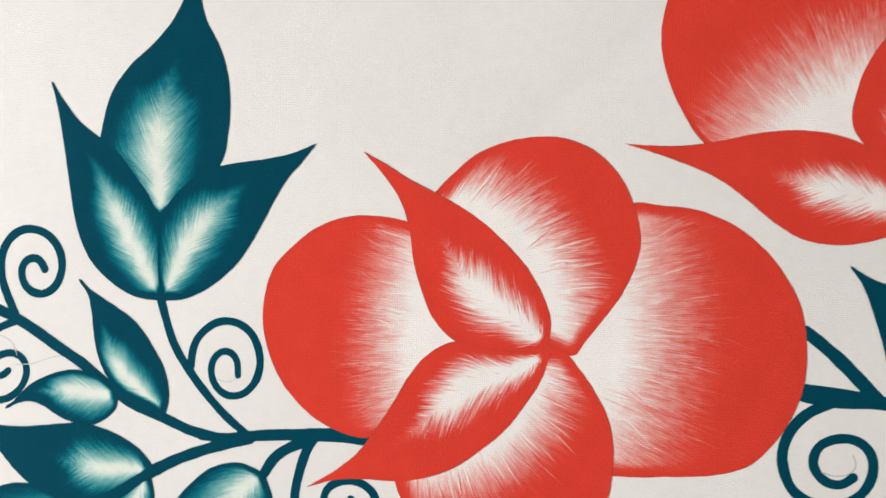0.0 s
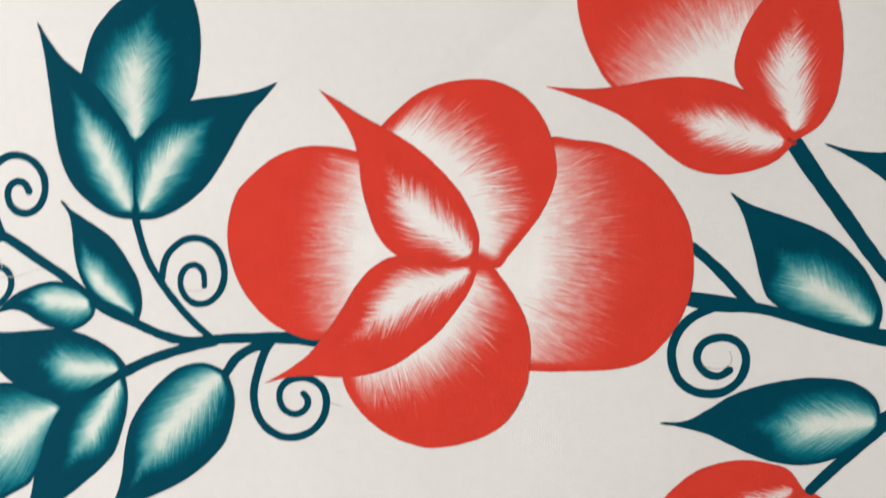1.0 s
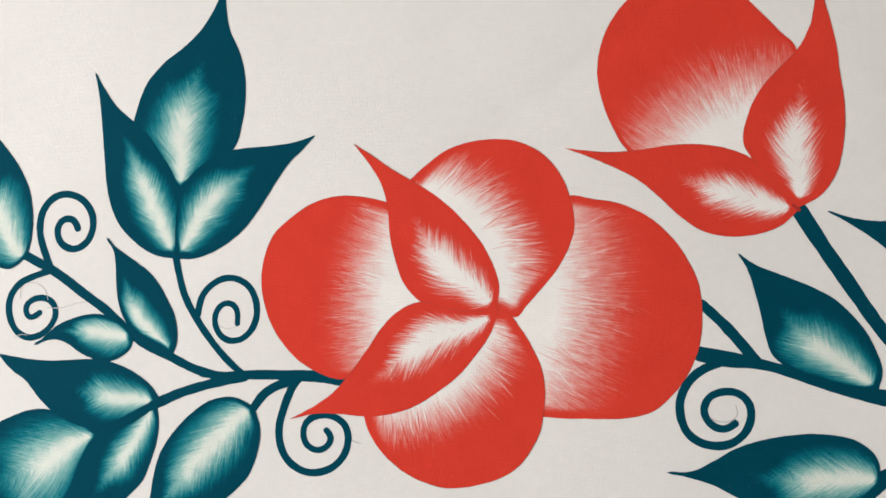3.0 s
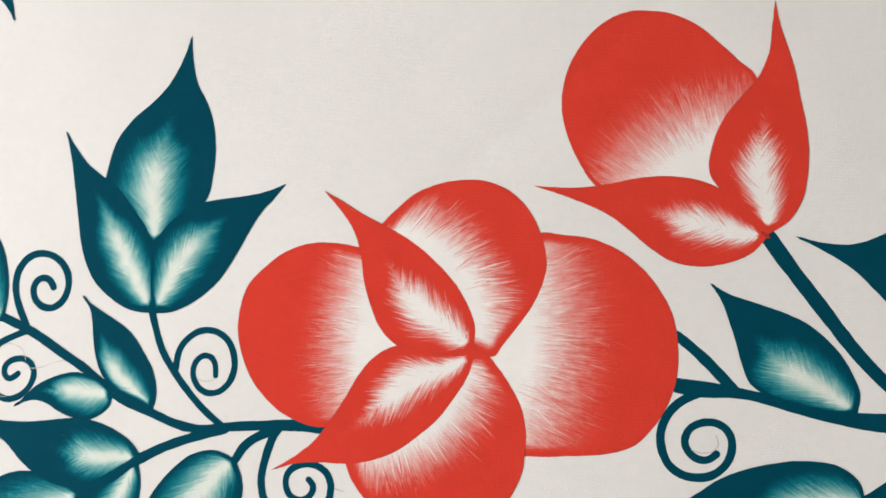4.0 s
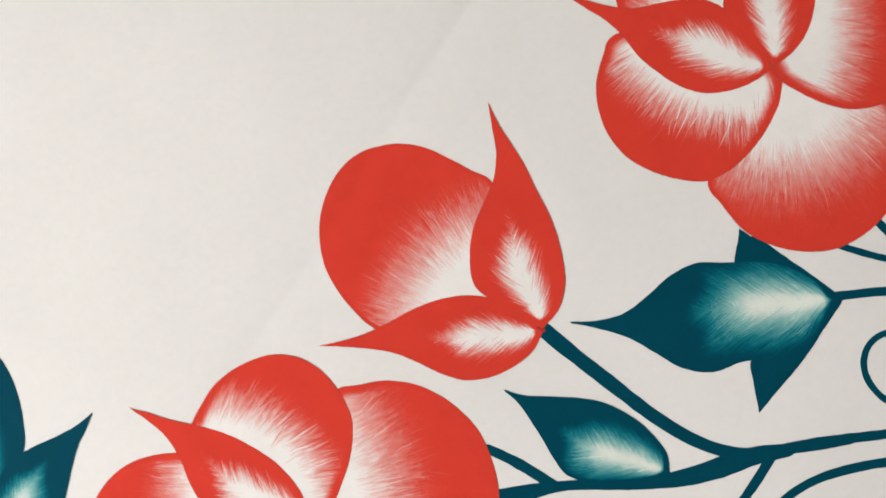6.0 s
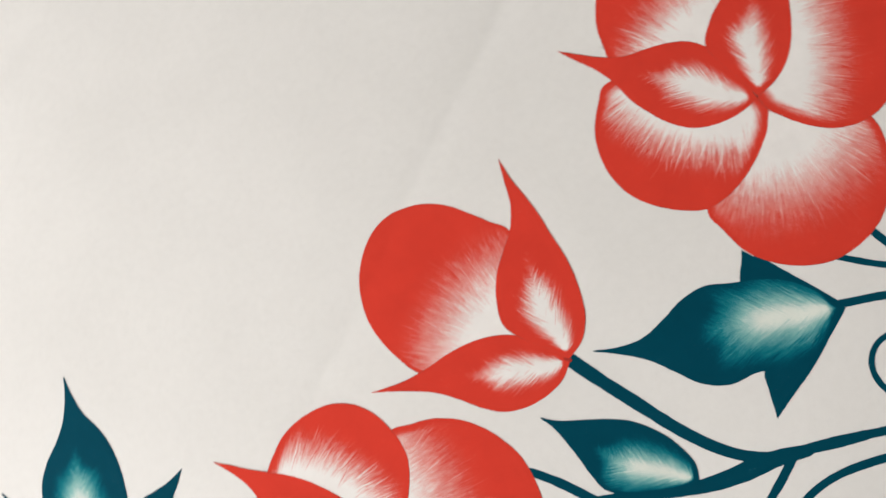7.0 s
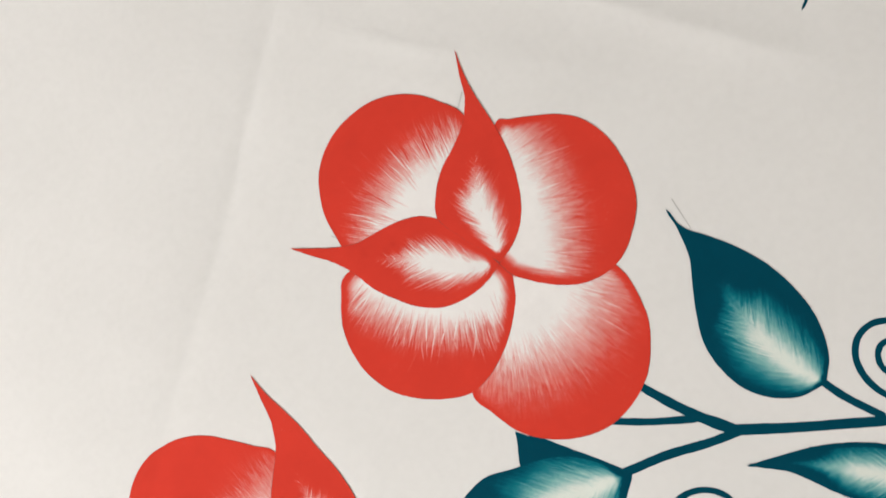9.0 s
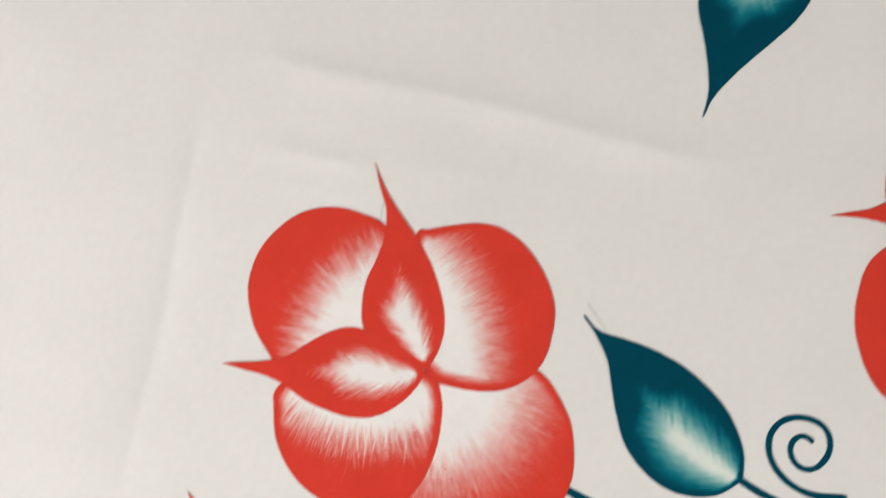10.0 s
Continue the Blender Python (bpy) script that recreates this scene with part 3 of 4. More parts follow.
flower = thing("painted_flower", 583.9, 22.8, "red flower painted at the edge of the sprig on cloth", "flower", "painted flowers")
petal(flower, 3, (521.9, 12.5), [(532.0, 54.0), (517.0, 52.4), (501.8, 42.7), (492.0, 32.6), (483.7, 17.8), (480.2, 4.7), (481.5, -5.5), (487.4, -17.8), (499.3, -26.9), (517.5, -29.1), (534.4, -21.9), (550.4, -6.9), (564.6, 13.4), (560.6, 34.8), (545.7, 48.9)], (583.9, 22.8), (20, 48), 3.0)
petal(flower, 4, (578.0, 64.3), [(545.7, 69.5), (554.7, 80.9), (569.1, 91.9), (586.3, 96.6), (602.2, 90.5), (609.9, 75.9), (605.6, 56.6), (591.7, 38.3), (574.2, 30.8), (556.7, 38.0), (546.7, 53.7)], (583.9, 22.8), (20, 48), 3.0)
leaf(flower, 5, (583.9, 22.8), (520.7, 82.8), [(574.5, 23.0), (565.2, 24.0), (557.1, 28.7), (551.5, 36.2), (548.5, 45.1), (544.7, 53.6), (539.4, 61.5), (534.0, 69.2), (527.7, 76.2)], [(583.1, 32.3), (581.2, 41.6), (577.9, 50.6), (572.7, 58.6), (564.8, 64.0), (556.1, 68.1), (546.9, 71.0), (537.6, 73.4), (529.3, 78.2)], shine=(0.0, 0.5, 0.0, 0.46), material=RED, name="sepal", rim=(1.4, 6.0))

flower = thing("painted_flower", 153.6, -107.2, "red flower painted below a teal leaf on cloth", "flower", "painted flowers")
leaf(flower, 3, (153.6, -107.2), (72.1, -143.1), [(147.2, -98.6), (136.8, -95.4), (125.9, -94.5), (114.8, -96.5), (104.5, -100.6), (95.9, -107.2), (88.5, -115.1), (81.8, -123.6), (76.0, -132.9)], [(147.7, -114.3), (140.9, -120.5), (133.6, -126.3), (125.7, -131.1), (117.2, -135.0), (108.5, -138.3), (99.7, -141.3), (90.7, -143.3), (81.4, -143.5)], shine=(0.05, 0.62, 0.28, 0.4), material=RED, name="sepal", rim=(1.4, 6.0), core=0.8)
leaf(flower, 4, (153.6, -107.2), (152.8, -162.9), [(149.6, -111.7), (146.1, -116.6), (144.1, -122.4), (143.2, -128.4), (143.0, -134.5), (143.6, -140.5), (145.1, -146.4), (147.4, -152.0), (150.1, -157.4)], [(160.3, -110.0), (165.7, -114.8), (169.8, -120.8), (172.3, -127.6), (172.9, -134.8), (172.0, -142.1), (169.2, -148.6), (164.3, -154.0), (158.5, -158.4)], shine=(0.05, 0.5, 0.0, 0.3), material=RED, name="sepal", rim=(1.4, 6.0), core=0.7)

sprig = thing("leaf_sprig", -127.2, -42.2, "teal sprig of stems, leaves and curled tendrils painted on cloth", "leaf sprig", "painted leaf sprigs")
stroke(sprig, 0.67, [(-153.4, -42.7), (-142.0, -43.7), (-127.2, -42.2), (-108.7, -41.4), (-90.3, -41.2), (-74.7, -42.6)], (3.87, 6.44), "stem")
stroke(sprig, 1.73, [(-265.1, 19.0), (-254.6, 14.0), (-243.1, 9.0), (-232.5, 2.9), (-221.0, -4.7), (-208.5, -12.3), (-195.7, -22.5), (-185.3, -29.4), (-171.2, -34.9), (-157.3, -40.9), (-145.8, -43.4)], (5.03, 4.57), "stem")
stroke(sprig, 2.79, [(-175.4, -59.3), (-163.7, -53.6), (-152.7, -49.6), (-141.8, -46.4), (-128.9, -43.4)], (5.18, 4.75), "stem")
stroke(sprig, 0.85, [(-157.8, -12.9), (-156.1, -2.7), (-151.4, 3.8), (-144.4, 7.8), (-136.5, 7.4), (-129.7, 3.0), (-126.0, -4.5), (-125.4, -12.4), (-127.9, -19.4), (-133.1, -24.2), (-139.9, -25.1), (-145.4, -21.5), (-148.1, -15.2), (-147.4, -9.7), (-143.9, -5.6), (-139.3, -5.4), (-135.9, -9.2), (-135.5, -16.4)], (3.69, 3.04), "tendril")
stroke(sprig, 0.91, [(-242.8, 9.8), (-248.3, 21.3), (-250.9, 30.4), (-250.3, 39.5), (-245.8, 46.8), (-238.9, 50.1), (-229.9, 48.5), (-223.3, 42.8), (-220.4, 34.9), (-221.5, 26.8), (-226.0, 21.2), (-231.6, 19.7), (-237.8, 22.6), (-240.7, 28.9), (-239.7, 34.2), (-235.5, 36.9), (-231.1, 35.5), (-228.7, 30.6)], (4.05, 3.68), "tendril")
stroke(sprig, 0.97, [(-242.5, 7.6), (-252.1, 3.9), (-259.5, -0.4), (-263.8, -7.6), (-263.7, -16.3), (-259.4, -25.1), (-252.4, -29.1), (-245.3, -27.8), (-239.1, -22.3), (-236.8, -14.9), (-240.1, -8.6), (-246.2, -7.2), (-252.5, -9.3), (-254.6, -14.5), (-251.1, -18.9), (-245.7, -15.1)], (3.84, 3.16), "tendril")
stroke(sprig, 1.03, [(-99.8, -41.7), (-103.6, -46.8), (-107.1, -56.7), (-109.5, -68.4), (-107.6, -78.8), (-102.0, -86.4), (-92.4, -90.3), (-82.1, -88.1), (-75.1, -81.6), (-72.6, -73.6), (-73.9, -66.3), (-79.4, -61.5), (-87.1, -60.6), (-94.2, -63.3), (-96.7, -69.6), (-94.5, -76.3), (-88.1, -79.0), (-82.6, -75.8), (-81.5, -70.8), (-84.9, -68.0)], (4.20, 3.15), "tendril")
leaf(sprig, 4, (-169.7, -35.1), (-212.0, 26.8), [(-176.4, -30.6), (-183.6, -27.5), (-190.8, -24.0), (-196.7, -18.5), (-200.9, -11.4), (-203.3, -3.6), (-204.6, 4.3), (-205.6, 12.3), (-207.7, 20.0)], [(-167.8, -27.3), (-168.4, -19.2), (-171.0, -11.4), (-175.2, -4.6), (-179.7, 2.2), (-185.1, 8.2), (-191.9, 13.0), (-198.8, 17.3), (-205.7, 21.7)], shine=(0.04, 0.85, -0.42, 0.62))
leaf(sprig, 4, (-191.8, -26.2), (-247.4, -32.8), [(-196.3, -21.3), (-201.6, -17.2), (-207.8, -15.1), (-214.3, -14.4), (-220.7, -15.4), (-226.9, -17.5), (-232.9, -20.2), (-238.2, -24.1), (-242.7, -28.6)], [(-193.4, -32.3), (-198.2, -36.7), (-204.1, -39.3), (-210.8, -39.1), (-217.2, -37.3), (-223.1, -34.4), (-228.6, -31.1), (-234.9, -29.3), (-241.3, -30.4)], shine=(0.04, 0.88, -0.2, 0.75))
stroke(sprig, 1.09, [(-257.8, -8.1), (-258.2, -2.4), (-254.5, 0.6), (-249.0, 0.3), (-244.3, -2.7), (-242.1, -8.2)], (0.43, 0.35), "pencil_line", PENCIL)
stroke(sprig, 1.15, [(-242.6, -12.5), (-233.9, -12.2), (-226.4, -9.5), (-217.8, -7.8)], (0.39, 0.31), "pencil_line", PENCIL)
stroke(sprig, 1.21, [(-259.4, -29.5), (-255.8, -27.6), (-251.8, -27.8)], (0.39, 0.31), "pencil_line", PENCIL)
stroke(sprig, 1.27, [(-145.2, -17.8), (-140.3, -19.0), (-135.8, -17.4)], (0.37, 0.30), "pencil_line", PENCIL)
stroke(sprig, 1.33, [(-59.1, -15.1), (-55.6, -9.1), (-50.7, -4.6), (-43.2, -0.3)], (0.51, 0.38), "pencil_line", PENCIL)
stroke(sprig, 0.55, [(-73.3, -72.3), (-70.7, -72.5), (-68.5, -73.4), (-65.2, -74.1)], (1.07, 0.36), "smudge", PENCIL)
leaf(sprig, 4, (-256.3, 14.7), (-293.6, 92.6), [(-255.0, 24.1), (-255.0, 33.3), (-256.4, 42.3), (-258.8, 51.1), (-262.8, 59.2), (-268.0, 66.8), (-274.0, 73.7), (-280.4, 80.2), (-287.0, 86.4)], [(-265.4, 7.7), (-276.0, 9.7), (-284.8, 17.2), (-291.3, 26.4), (-295.8, 36.8), (-298.1, 47.8), (-298.0, 59.1), (-297.1, 70.3), (-295.5, 81.5)])

trio = thing("leaf_trio", -172.0, 16.8, "three pointed teal leaves painted on one stem", "leaf cluster", "painted leaf clusters")
stroke(trio, 1.61, [(-172.3, 18.0), (-169.6, 8.5), (-165.8, -2.3), (-159.1, -13.0), (-149.3, -25.4), (-138.9, -35.9), (-129.9, -42.7)], (3.96, 3.52), "stem")
leaf(trio, 3, (-172.9, 53.3), (-156.1, 172.2), [(-183.0, 63.6), (-192.7, 74.2), (-202.0, 85.2), (-200.8, 98.9), (-196.7, 112.6), (-188.2, 124.3), (-177.4, 133.8), (-167.8, 144.6), (-160.9, 157.8)], [(-161.8, 60.9), (-151.4, 69.5), (-143.4, 80.1), (-140.8, 93.2), (-140.0, 106.5), (-141.4, 119.8), (-145.5, 132.6), (-151.7, 144.4), (-154.8, 158.1)], shine=(0.0, 0.76, -0.08, 0.5))
leaf(trio, 4, (-172.0, 16.8), (-226.8, 118.8), [(-184.6, 18.7), (-195.8, 25.0), (-205.1, 33.6), (-211.3, 44.6), (-214.9, 56.7), (-217.0, 69.2), (-219.0, 81.6), (-221.1, 94.2), (-223.6, 106.6)], [(-169.3, 28.9), (-169.2, 41.1), (-172.6, 52.9), (-177.9, 64.1), (-185.2, 74.1), (-192.8, 84.0), (-202.4, 91.7), (-212.2, 99.3), (-219.9, 108.7)], shine=(0.04, 0.82, 0.1, 0.5))
leaf(trio, 5, (-172.0, 16.8), (-100.2, 86.6), [(-161.5, 17.6), (-151.8, 21.5), (-143.0, 27.5), (-135.4, 34.7), (-129.5, 43.3), (-124.2, 52.4), (-119.3, 61.6), (-113.7, 70.6), (-106.7, 78.4)], [(-173.6, 28.8), (-173.9, 40.7), (-173.2, 52.7), (-167.2, 63.0), (-158.3, 71.2), (-147.4, 76.5), (-135.5, 78.9), (-123.5, 80.2), (-111.6, 82.4)], shine=(0.04, 0.8, 0.12, 0.52))

trio = thing("leaf_trio", -173.6, -58.8, "three broad teal leaves painted on one stem", "leaf cluster", "painted leaf clusters")
leaf(trio, 2, (-204.6, -76.4), (-283.1, -113.2), [(-211.6, -85.2), (-216.0, -95.4), (-219.2, -106.1), (-224.0, -116.1), (-233.3, -122.3), (-242.6, -127.0), (-253.3, -127.7), (-264.1, -125.0), (-273.8, -119.3)], [(-215.0, -72.8), (-225.0, -68.5), (-235.5, -66.4), (-246.4, -67.3), (-256.7, -71.4), (-266.1, -76.8), (-274.8, -83.0), (-280.4, -91.9), (-282.0, -102.7)], shine=(0.02, 0.85, -0.1, 0.7))
leaf(trio, 4, (-173.6, -58.8), (-267.4, -38.5), [(-180.1, -51.0), (-188.2, -45.3), (-197.6, -41.3), (-207.5, -38.7), (-217.7, -38.8), (-227.8, -39.9), (-237.7, -40.7), (-247.8, -40.5), (-257.7, -39.6)], [(-181.9, -66.2), (-191.2, -72.2), (-201.4, -76.1), (-212.5, -75.1), (-223.3, -72.3), (-233.3, -67.4), (-242.1, -60.5), (-250.1, -52.2), (-259.6, -46.2)], shine=(0.06, 0.62, 0.0, 0.52))
leaf(trio, 3, (-176.8, -57.7), (-229.4, -142.8), [(-174.2, -68.4), (-174.5, -79.4), (-177.0, -90.0), (-180.6, -100.1), (-187.7, -108.5), (-196.2, -115.8), (-204.7, -122.8), (-213.7, -128.7), (-222.7, -135.0)], [(-186.6, -61.4), (-195.3, -67.8), (-203.4, -74.7), (-210.2, -82.6), (-215.4, -92.0), (-218.6, -101.9), (-221.8, -112.2), (-223.6, -122.7), (-226.6, -132.8)], shine=(0.04, 0.73, -0.1, 0.5))
stroke(trio, 5.67, [(-205.0, -73.7), (-194.1, -69.4), (-183.5, -63.9), (-174.5, -58.9)], (1.74, 5.22), "vein")

leaf_ = thing("painted_leaf", -123.3, -58.3, "single broad teal leaf with a short stem painted on cloth", "leaf", "painted leaves")
stroke(leaf_, 1.73, [(-124.9, -61.4), (-123.3, -58.6), (-118.6, -51.7), (-112.3, -47.3), (-104.7, -44.3)], (4.24, 4.90), "stem")
leaf(leaf_, 4, (-123.3, -58.3), (-198.0, -139.8), [(-135.3, -54.1), (-147.7, -56.9), (-157.7, -64.6), (-166.0, -74.2), (-172.3, -85.7), (-174.9, -98.0), (-176.1, -110.7), (-179.6, -123.1), (-187.2, -133.1)], [(-119.2, -70.2), (-120.1, -82.2), (-124.0, -93.7), (-132.1, -103.3), (-142.1, -111.5), (-152.8, -117.6), (-164.1, -122.7), (-175.9, -128.1), (-187.2, -133.9)], shine=(0.04, 0.88, -0.12, 0.56))

sprig = thing("leaf_sprig", 157.3, -28.1, "teal sprig with a leaf and curled tendrils painted on cloth", "leaf sprig", "painted leaf sprigs")
stroke(sprig, 0.99, [(101.1, -17.9), (117.1, -19.8), (135.2, -23.5), (157.3, -28.1), (181.8, -34.0), (201.7, -35.2), (216.3, -33.8), (230.4, -34.0), (249.1, -37.8), (278.4, -41.2)], (4.88, 5.74), "stem")
stroke(sprig, 1.45, [(100.5, -20.0), (108.8, -22.4), (119.8, -23.2), (132.6, -23.0), (145.2, -26.0), (163.1, -31.4), (178.0, -35.2), (195.0, -38.4), (213.0, -39.4), (231.0, -38.0), (248.0, -39.0)], (4.81, 4.9), "stem")
stroke(sprig, 0.91, [(102.6, 6.0), (109.1, 0.5), (116.4, -6.3), (124.8, -15.6), (131.1, -23.1)], (4.84, 5.96), "stem")
stroke(sprig, 1.37, [(246.7, -36.8), (267.3, -39.1), (286.4, -42.6), (312.4, -45.9), (342.4, -44.8)], (5.09, 4.53), "stem")
stroke(sprig, 1.03, [(239.1, -38.0), (227.1, -48.2), (215.8, -56.5), (201.5, -65.5), (189.0, -73.4)], (4.87, 3.78), "stem")
stroke(sprig, 1.09, [(112.9, -23.0), (102.8, -27.9), (95.7, -36.2), (93.2, -45.9), (95.7, -56.3), (101.6, -62.1), (109.5, -64.1), (117.7, -62.9), (124.8, -57.4), (128.0, -49.6), (127.0, -42.4), (121.9, -37.8), (115.3, -37.2), (108.0, -40.0), (104.8, -46.3), (106.9, -52.2), (112.1, -55.8), (116.8, -55.4), (120.8, -52.1)], (4.36, 3.57), "tendril")
stroke(sprig, 1.15, [(318.2, -63.5), (292.8, -57.3), (273.6, -54.9), (254.4, -55.3), (237.3, -60.1), (222.9, -69.5), (214.3, -82.6), (213.9, -96.1), (223.5, -105.2), (237.6, -104.7), (247.7, -95.0), (251.2, -80.8), (245.3, -69.7), (235.0, -71.2), (228.9, -80.8), (232.5, -88.4)], (4.67, 3.63), "tendril")
leaf(sprig, 4, (188.0, -32.8), (120.8, 31.8), [(177.3, -32.4), (166.7, -30.8), (156.4, -28.2), (146.4, -24.6), (138.0, -18.4), (134.3, -8.6), (132.1, 1.9), (129.3, 12.4), (126.0, 22.7)], [(189.9, -22.9), (186.9, -13.1), (182.1, -4.1), (175.6, 3.7), (168.0, 10.5), (159.0, 15.5), (149.3, 19.3), (139.3, 22.8), (129.4, 26.4)], shine=(0.02, 0.78, -0.15, 0.63))
stroke(sprig, 1.21, [(120.4, -43.7), (121.5, -48.1), (118.3, -51.5), (112.8, -52.2), (108.2, -50.7)], (0.58, 0.44), "pencil_line", PENCIL)

leaf_ = thing("painted_leaf", 189.4, -76.3, "teal leaf with a pale centre painted above a red flower", "leaf", "painted leaves")
stroke(leaf_, 4.27, [(198.9, -68.5), (189.5, -77.6), (176.5, -89.0), (166.6, -97.9), (156.2, -108.3)], (4.92, 4.92), "stem")
leaf(leaf_, 5, (189.4, -76.3), (87.7, -78.3), [(181.6, -83.8), (172.9, -90.4), (162.9, -94.5), (152.2, -96.3), (141.3, -95.3), (130.6, -92.2), (120.4, -87.6), (110.0, -83.0), (98.9, -80.2)], [(186.8, -64.8), (177.9, -57.6), (166.4, -55.4), (154.6, -55.6), (142.8, -57.5), (131.4, -60.4), (120.5, -64.7), (110.5, -71.1), (99.9, -76.8)], shine=(0.0, 0.73, -0.1, 0.63))

lobed = thing("lobed_leaf", 296.4, 25.5, "three-lobed teal leaf with a pale centre painted on cloth", "leaf")
leaf(lobed, 2, (296.4, 25.5), (262.3, 74.5), [(289.3, 28.4), (282.3, 31.5), (275.4, 34.8), (268.6, 38.2), (262.0, 42.1), (256.5, 47.3), (252.9, 53.9), (255.0, 61.1), (258.8, 67.7)], [(293.1, 30.5), (289.8, 35.5), (286.5, 40.4), (282.9, 45.3), (279.5, 50.2), (276.1, 55.1), (272.7, 60.0), (269.3, 64.8), (265.8, 69.6)], shine=(0.0, 0.55, -0.6, 0.8), name="lobe", rim=(-3.0, 2.0))
leaf(lobed, 2.5, (295.9, 24.4), (240.1, -16.8), [(287.9, 23.3), (279.9, 22.3), (271.9, 20.8), (264.1, 18.7), (256.4, 16.1), (248.8, 13.4), (244.0, 7.2), (242.7, -0.9), (241.3, -8.8)], [(290.8, 19.7), (285.7, 15.0), (280.5, 10.4), (275.1, 6.1), (269.5, 1.9), (263.7, -2.0), (257.8, -5.6), (251.8, -9.3), (245.9, -13.1)], shine=(0.0, 0.4, -0.6, 0.7), name="lobe", rim=(-3.0, 2.0))
leaf(lobed, 3, (296.4, 25.5), (164.0, 55.1), [(284.1, 15.7), (270.9, 7.3), (255.5, 6.3), (241.0, 9.8), (225.6, 9.0), (211.6, 15.5), (201.0, 27.0), (190.3, 38.5), (177.6, 47.3)], [(288.0, 38.0), (277.5, 49.0), (264.3, 55.8), (249.9, 60.0), (235.5, 64.4), (220.6, 62.1), (207.0, 56.0), (192.9, 51.1), (178.4, 51.5)], shine=(0.0, 0.68, 0.1, 0.72), name="lobe", rim=(-3.0, 1.0))
stroke(lobed, 1.33, [(266.8, 67.7), (271.4, 61.5), (280.1, 48.9), (288.8, 36.6), (296.2, 25.2)], (3.68, 3.68), "stem")
stroke(lobed, 0.55, [(291.9, 28.2), (299.6, 26.4), (318.0, 22.7), (336.8, 16.5), (353.7, 12.4)], (4.42, 4.42), "stem")
stroke(lobed, 0.61, [(296.2, 25.2), (286.1, 16.6), (277.6, 9.8)], (3.80, 2.17), "stem")

sprig = thing("leaf_sprig", 378.5, -2.3, "teal sprig with pointed leaves and curled tendrils painted on cloth", "leaf sprig", "painted leaf sprigs")
stroke(sprig, 1.67, [(350.8, 15.0), (365.2, 5.8), (378.5, -2.3), (396.1, -12.3), (410.4, -20.6), (435.5, -34.4)], (5.29, 4.23), "stem")
stroke(sprig, 1.73, [(326.6, 59.2), (332.4, 46.3), (340.8, 30.4), (351.9, 14.3)], (3.88, 6.10), "stem")
stroke(sprig, 1.79, [(305.2, 51.4), (320.9, 40.1), (339.8, 29.1)], (3.35, 3.91), "stem")
stroke(sprig, 1.85, [(399.6, 8.9), (403.6, -2.6), (411.8, -18.8)], (3.58, 3.58), "stem")
stroke(sprig, 0.91, [(433.6, -26.8), (421.7, -16.1), (416.7, -4.0), (417.8, 8.1), (424.3, 16.8), (434.6, 19.3), (443.6, 14.5), (448.6, 5.2), (445.3, -3.5), (437.3, -7.8), (429.3, -7.4), (425.5, -1.9), (427.1, 5.0), (432.4, 9.2), (438.9, 7.4), (439.2, 2.7)], (3.33, 2.82), "tendril")
stroke(sprig, 0.97, [(315.5, -44.3), (306.6, -35.5), (297.9, -25.0), (295.2, -12.9), (299.4, -2.8), (308.1, 2.7), (320.2, 0.7), (328.8, -7.6), (329.5, -18.3), (324.6, -26.4), (316.3, -29.8), (308.2, -25.6), (306.5, -17.1), (310.2, -11.3), (316.4, -10.3), (320.4, -15.1)], (3.34, 2.82), "tendril")
leaf(sprig, 4, (400.4, 8.3), (391.8, 121.4), [(386.8, 9.8), (375.0, 17.5), (367.1, 29.1), (364.3, 43.0), (365.6, 57.0), (371.3, 69.9), (378.3, 82.2), (385.6, 94.1), (389.7, 107.6)], [(408.8, 17.0), (414.2, 28.1), (417.1, 40.3), (417.1, 52.7), (415.4, 65.1), (411.7, 77.0), (406.3, 88.2), (399.7, 98.8), (392.9, 109.3)], shine=(0.02, 0.75, -0.05, 0.55))
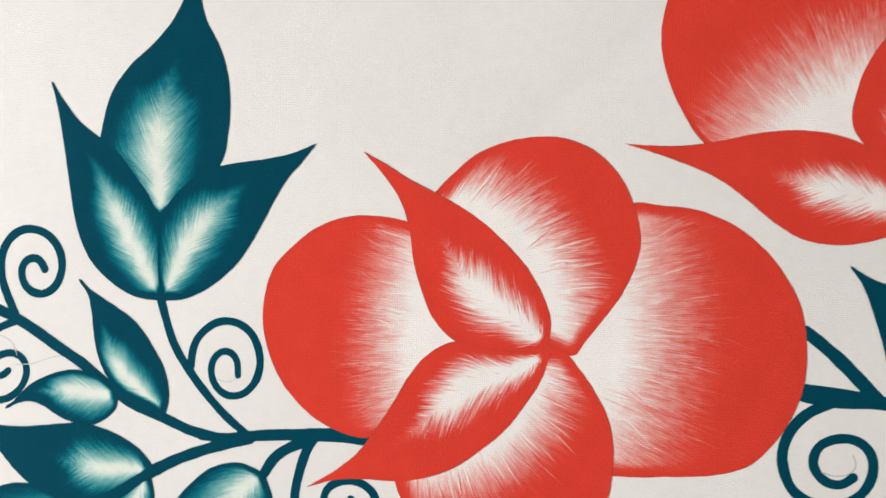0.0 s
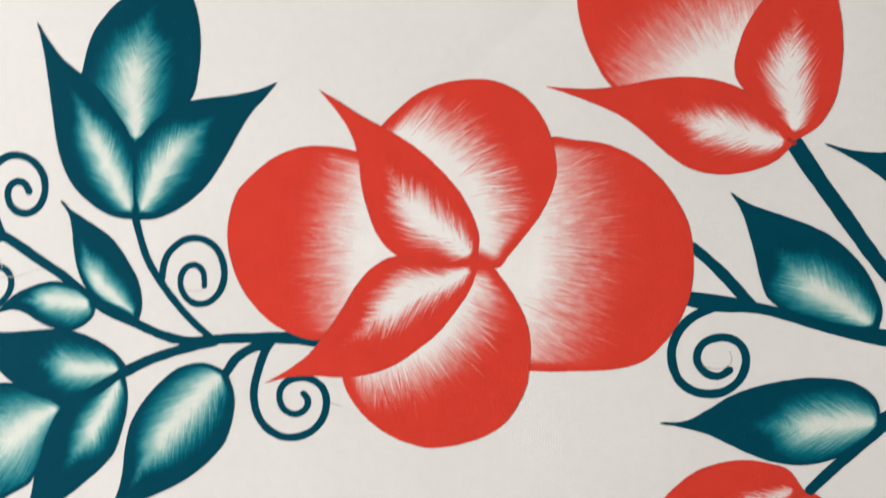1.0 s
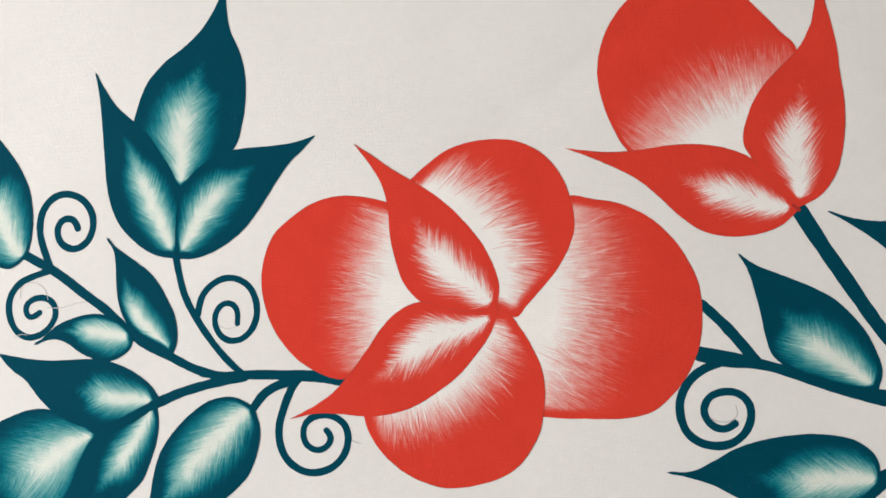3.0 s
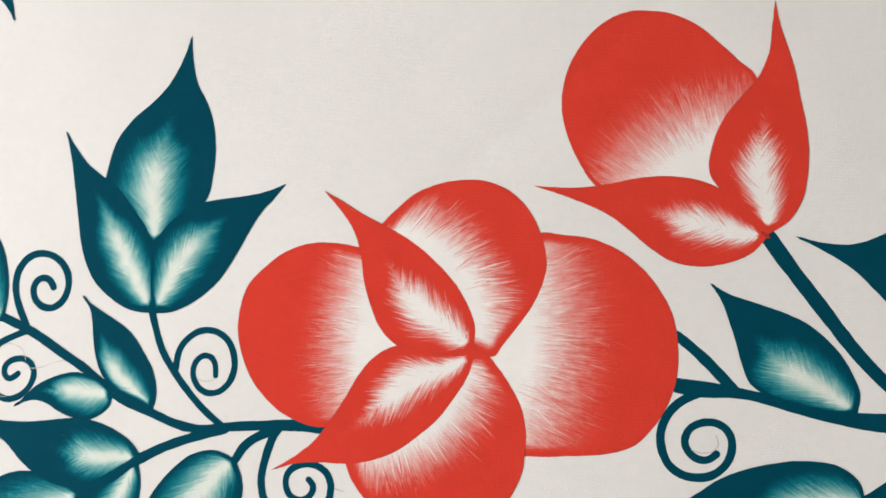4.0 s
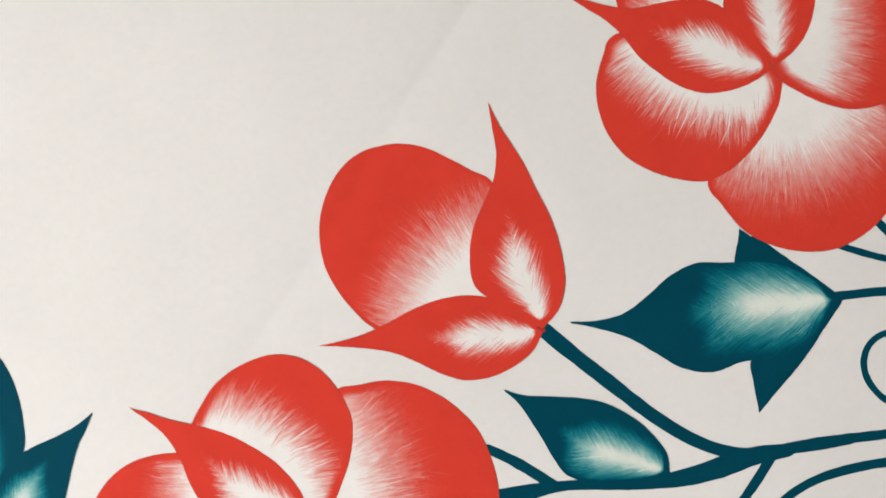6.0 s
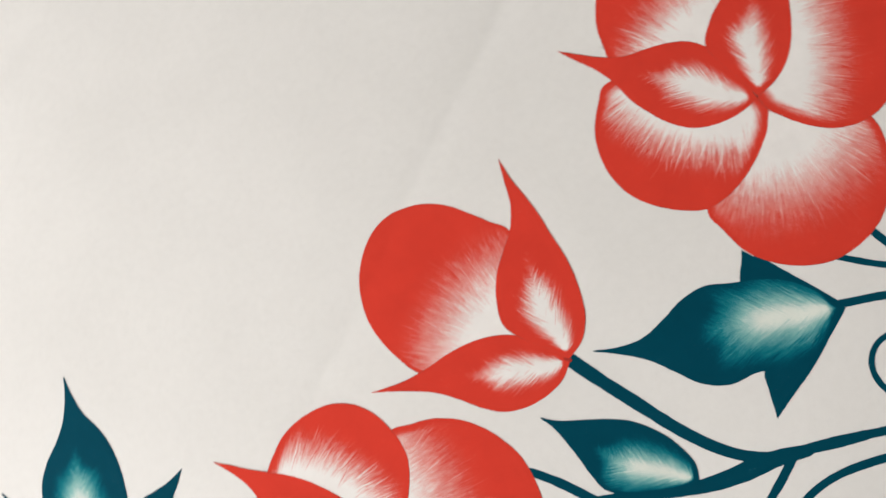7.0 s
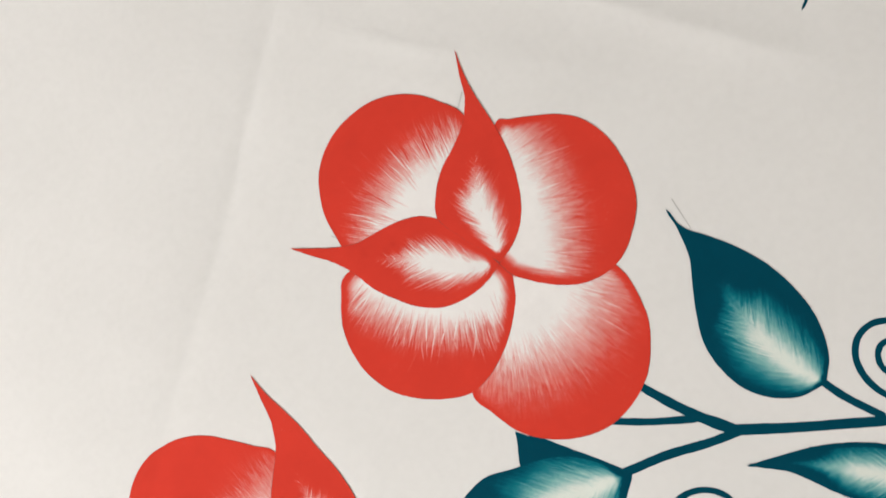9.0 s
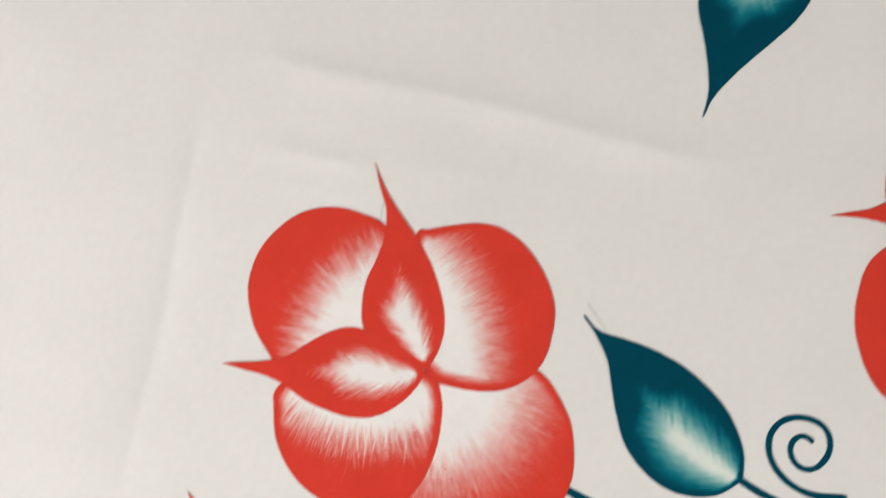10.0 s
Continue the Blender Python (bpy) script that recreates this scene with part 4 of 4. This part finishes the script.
leaf(sprig, 4, (420.8, -60.2), (345.6, -2.4), [(419.0, -50.2), (414.4, -41.2), (407.9, -33.4), (400.6, -26.3), (392.3, -20.5), (383.7, -15.6), (374.4, -11.5), (364.8, -8.3), (355.3, -5.3)], [(410.6, -60.7), (400.5, -59.8), (391.1, -56.0), (382.9, -49.9), (376.5, -42.0), (370.9, -33.6), (366.0, -24.7), (360.6, -16.1), (353.2, -9.1)], shine=(0.02, 0.95, 0.0, 0.8))
stroke(sprig, 1.03, [(397.3, 123.9), (396.7, 117.8), (396.2, 111.7), (395.6, 106.1)], (0.61, 0.39), "pencil_line", PENCIL)
stroke(sprig, 1.09, [(345.3, 235.9), (341.5, 232.8), (337.9, 229.8)], (0.69, 0.44), "pencil_line", PENCIL)
stroke(sprig, 1.15, [(241.7, 215.5), (244.1, 212.2), (246.8, 207.7)], (0.65, 0.46), "pencil_line", PENCIL)

leaf_ = thing("painted_leaf", 619.4, 218.7, "dark teal leaf with a bent point painted on cloth", "leaf", "painted leaves")
leaf(leaf_, 3, (619.4, 218.7), (506.4, 162.3), [(607.9, 228.9), (595.1, 236.8), (580.0, 236.3), (566.1, 230.1), (554.1, 220.6), (543.8, 209.4), (536.0, 196.3), (527.8, 183.5), (518.3, 171.7)], [(619.6, 204.5), (613.9, 191.6), (603.7, 181.9), (590.8, 175.4), (576.9, 171.5), (562.5, 170.4), (548.2, 170.2), (533.7, 169.4), (519.6, 167.4)])

leaf_ = thing("painted_leaf", -301.7, 250.1, "dark teal pointed leaf tip painted above the leaf cluster", "leaf", "painted leaves")
leaf(leaf_, 3, (-301.7, 250.1), (-262.3, 184.7), [(-303.6, 242.0), (-305.2, 233.9), (-302.9, 226.1), (-296.9, 220.2), (-290.4, 215.0), (-284.2, 209.4), (-278.1, 203.9), (-272.0, 198.2), (-266.7, 191.8)], [(-294.7, 246.2), (-287.6, 242.2), (-281.4, 237.2), (-277.1, 230.4), (-274.0, 222.9), (-271.2, 215.4), (-268.2, 208.0), (-265.5, 200.4), (-263.4, 192.7)])
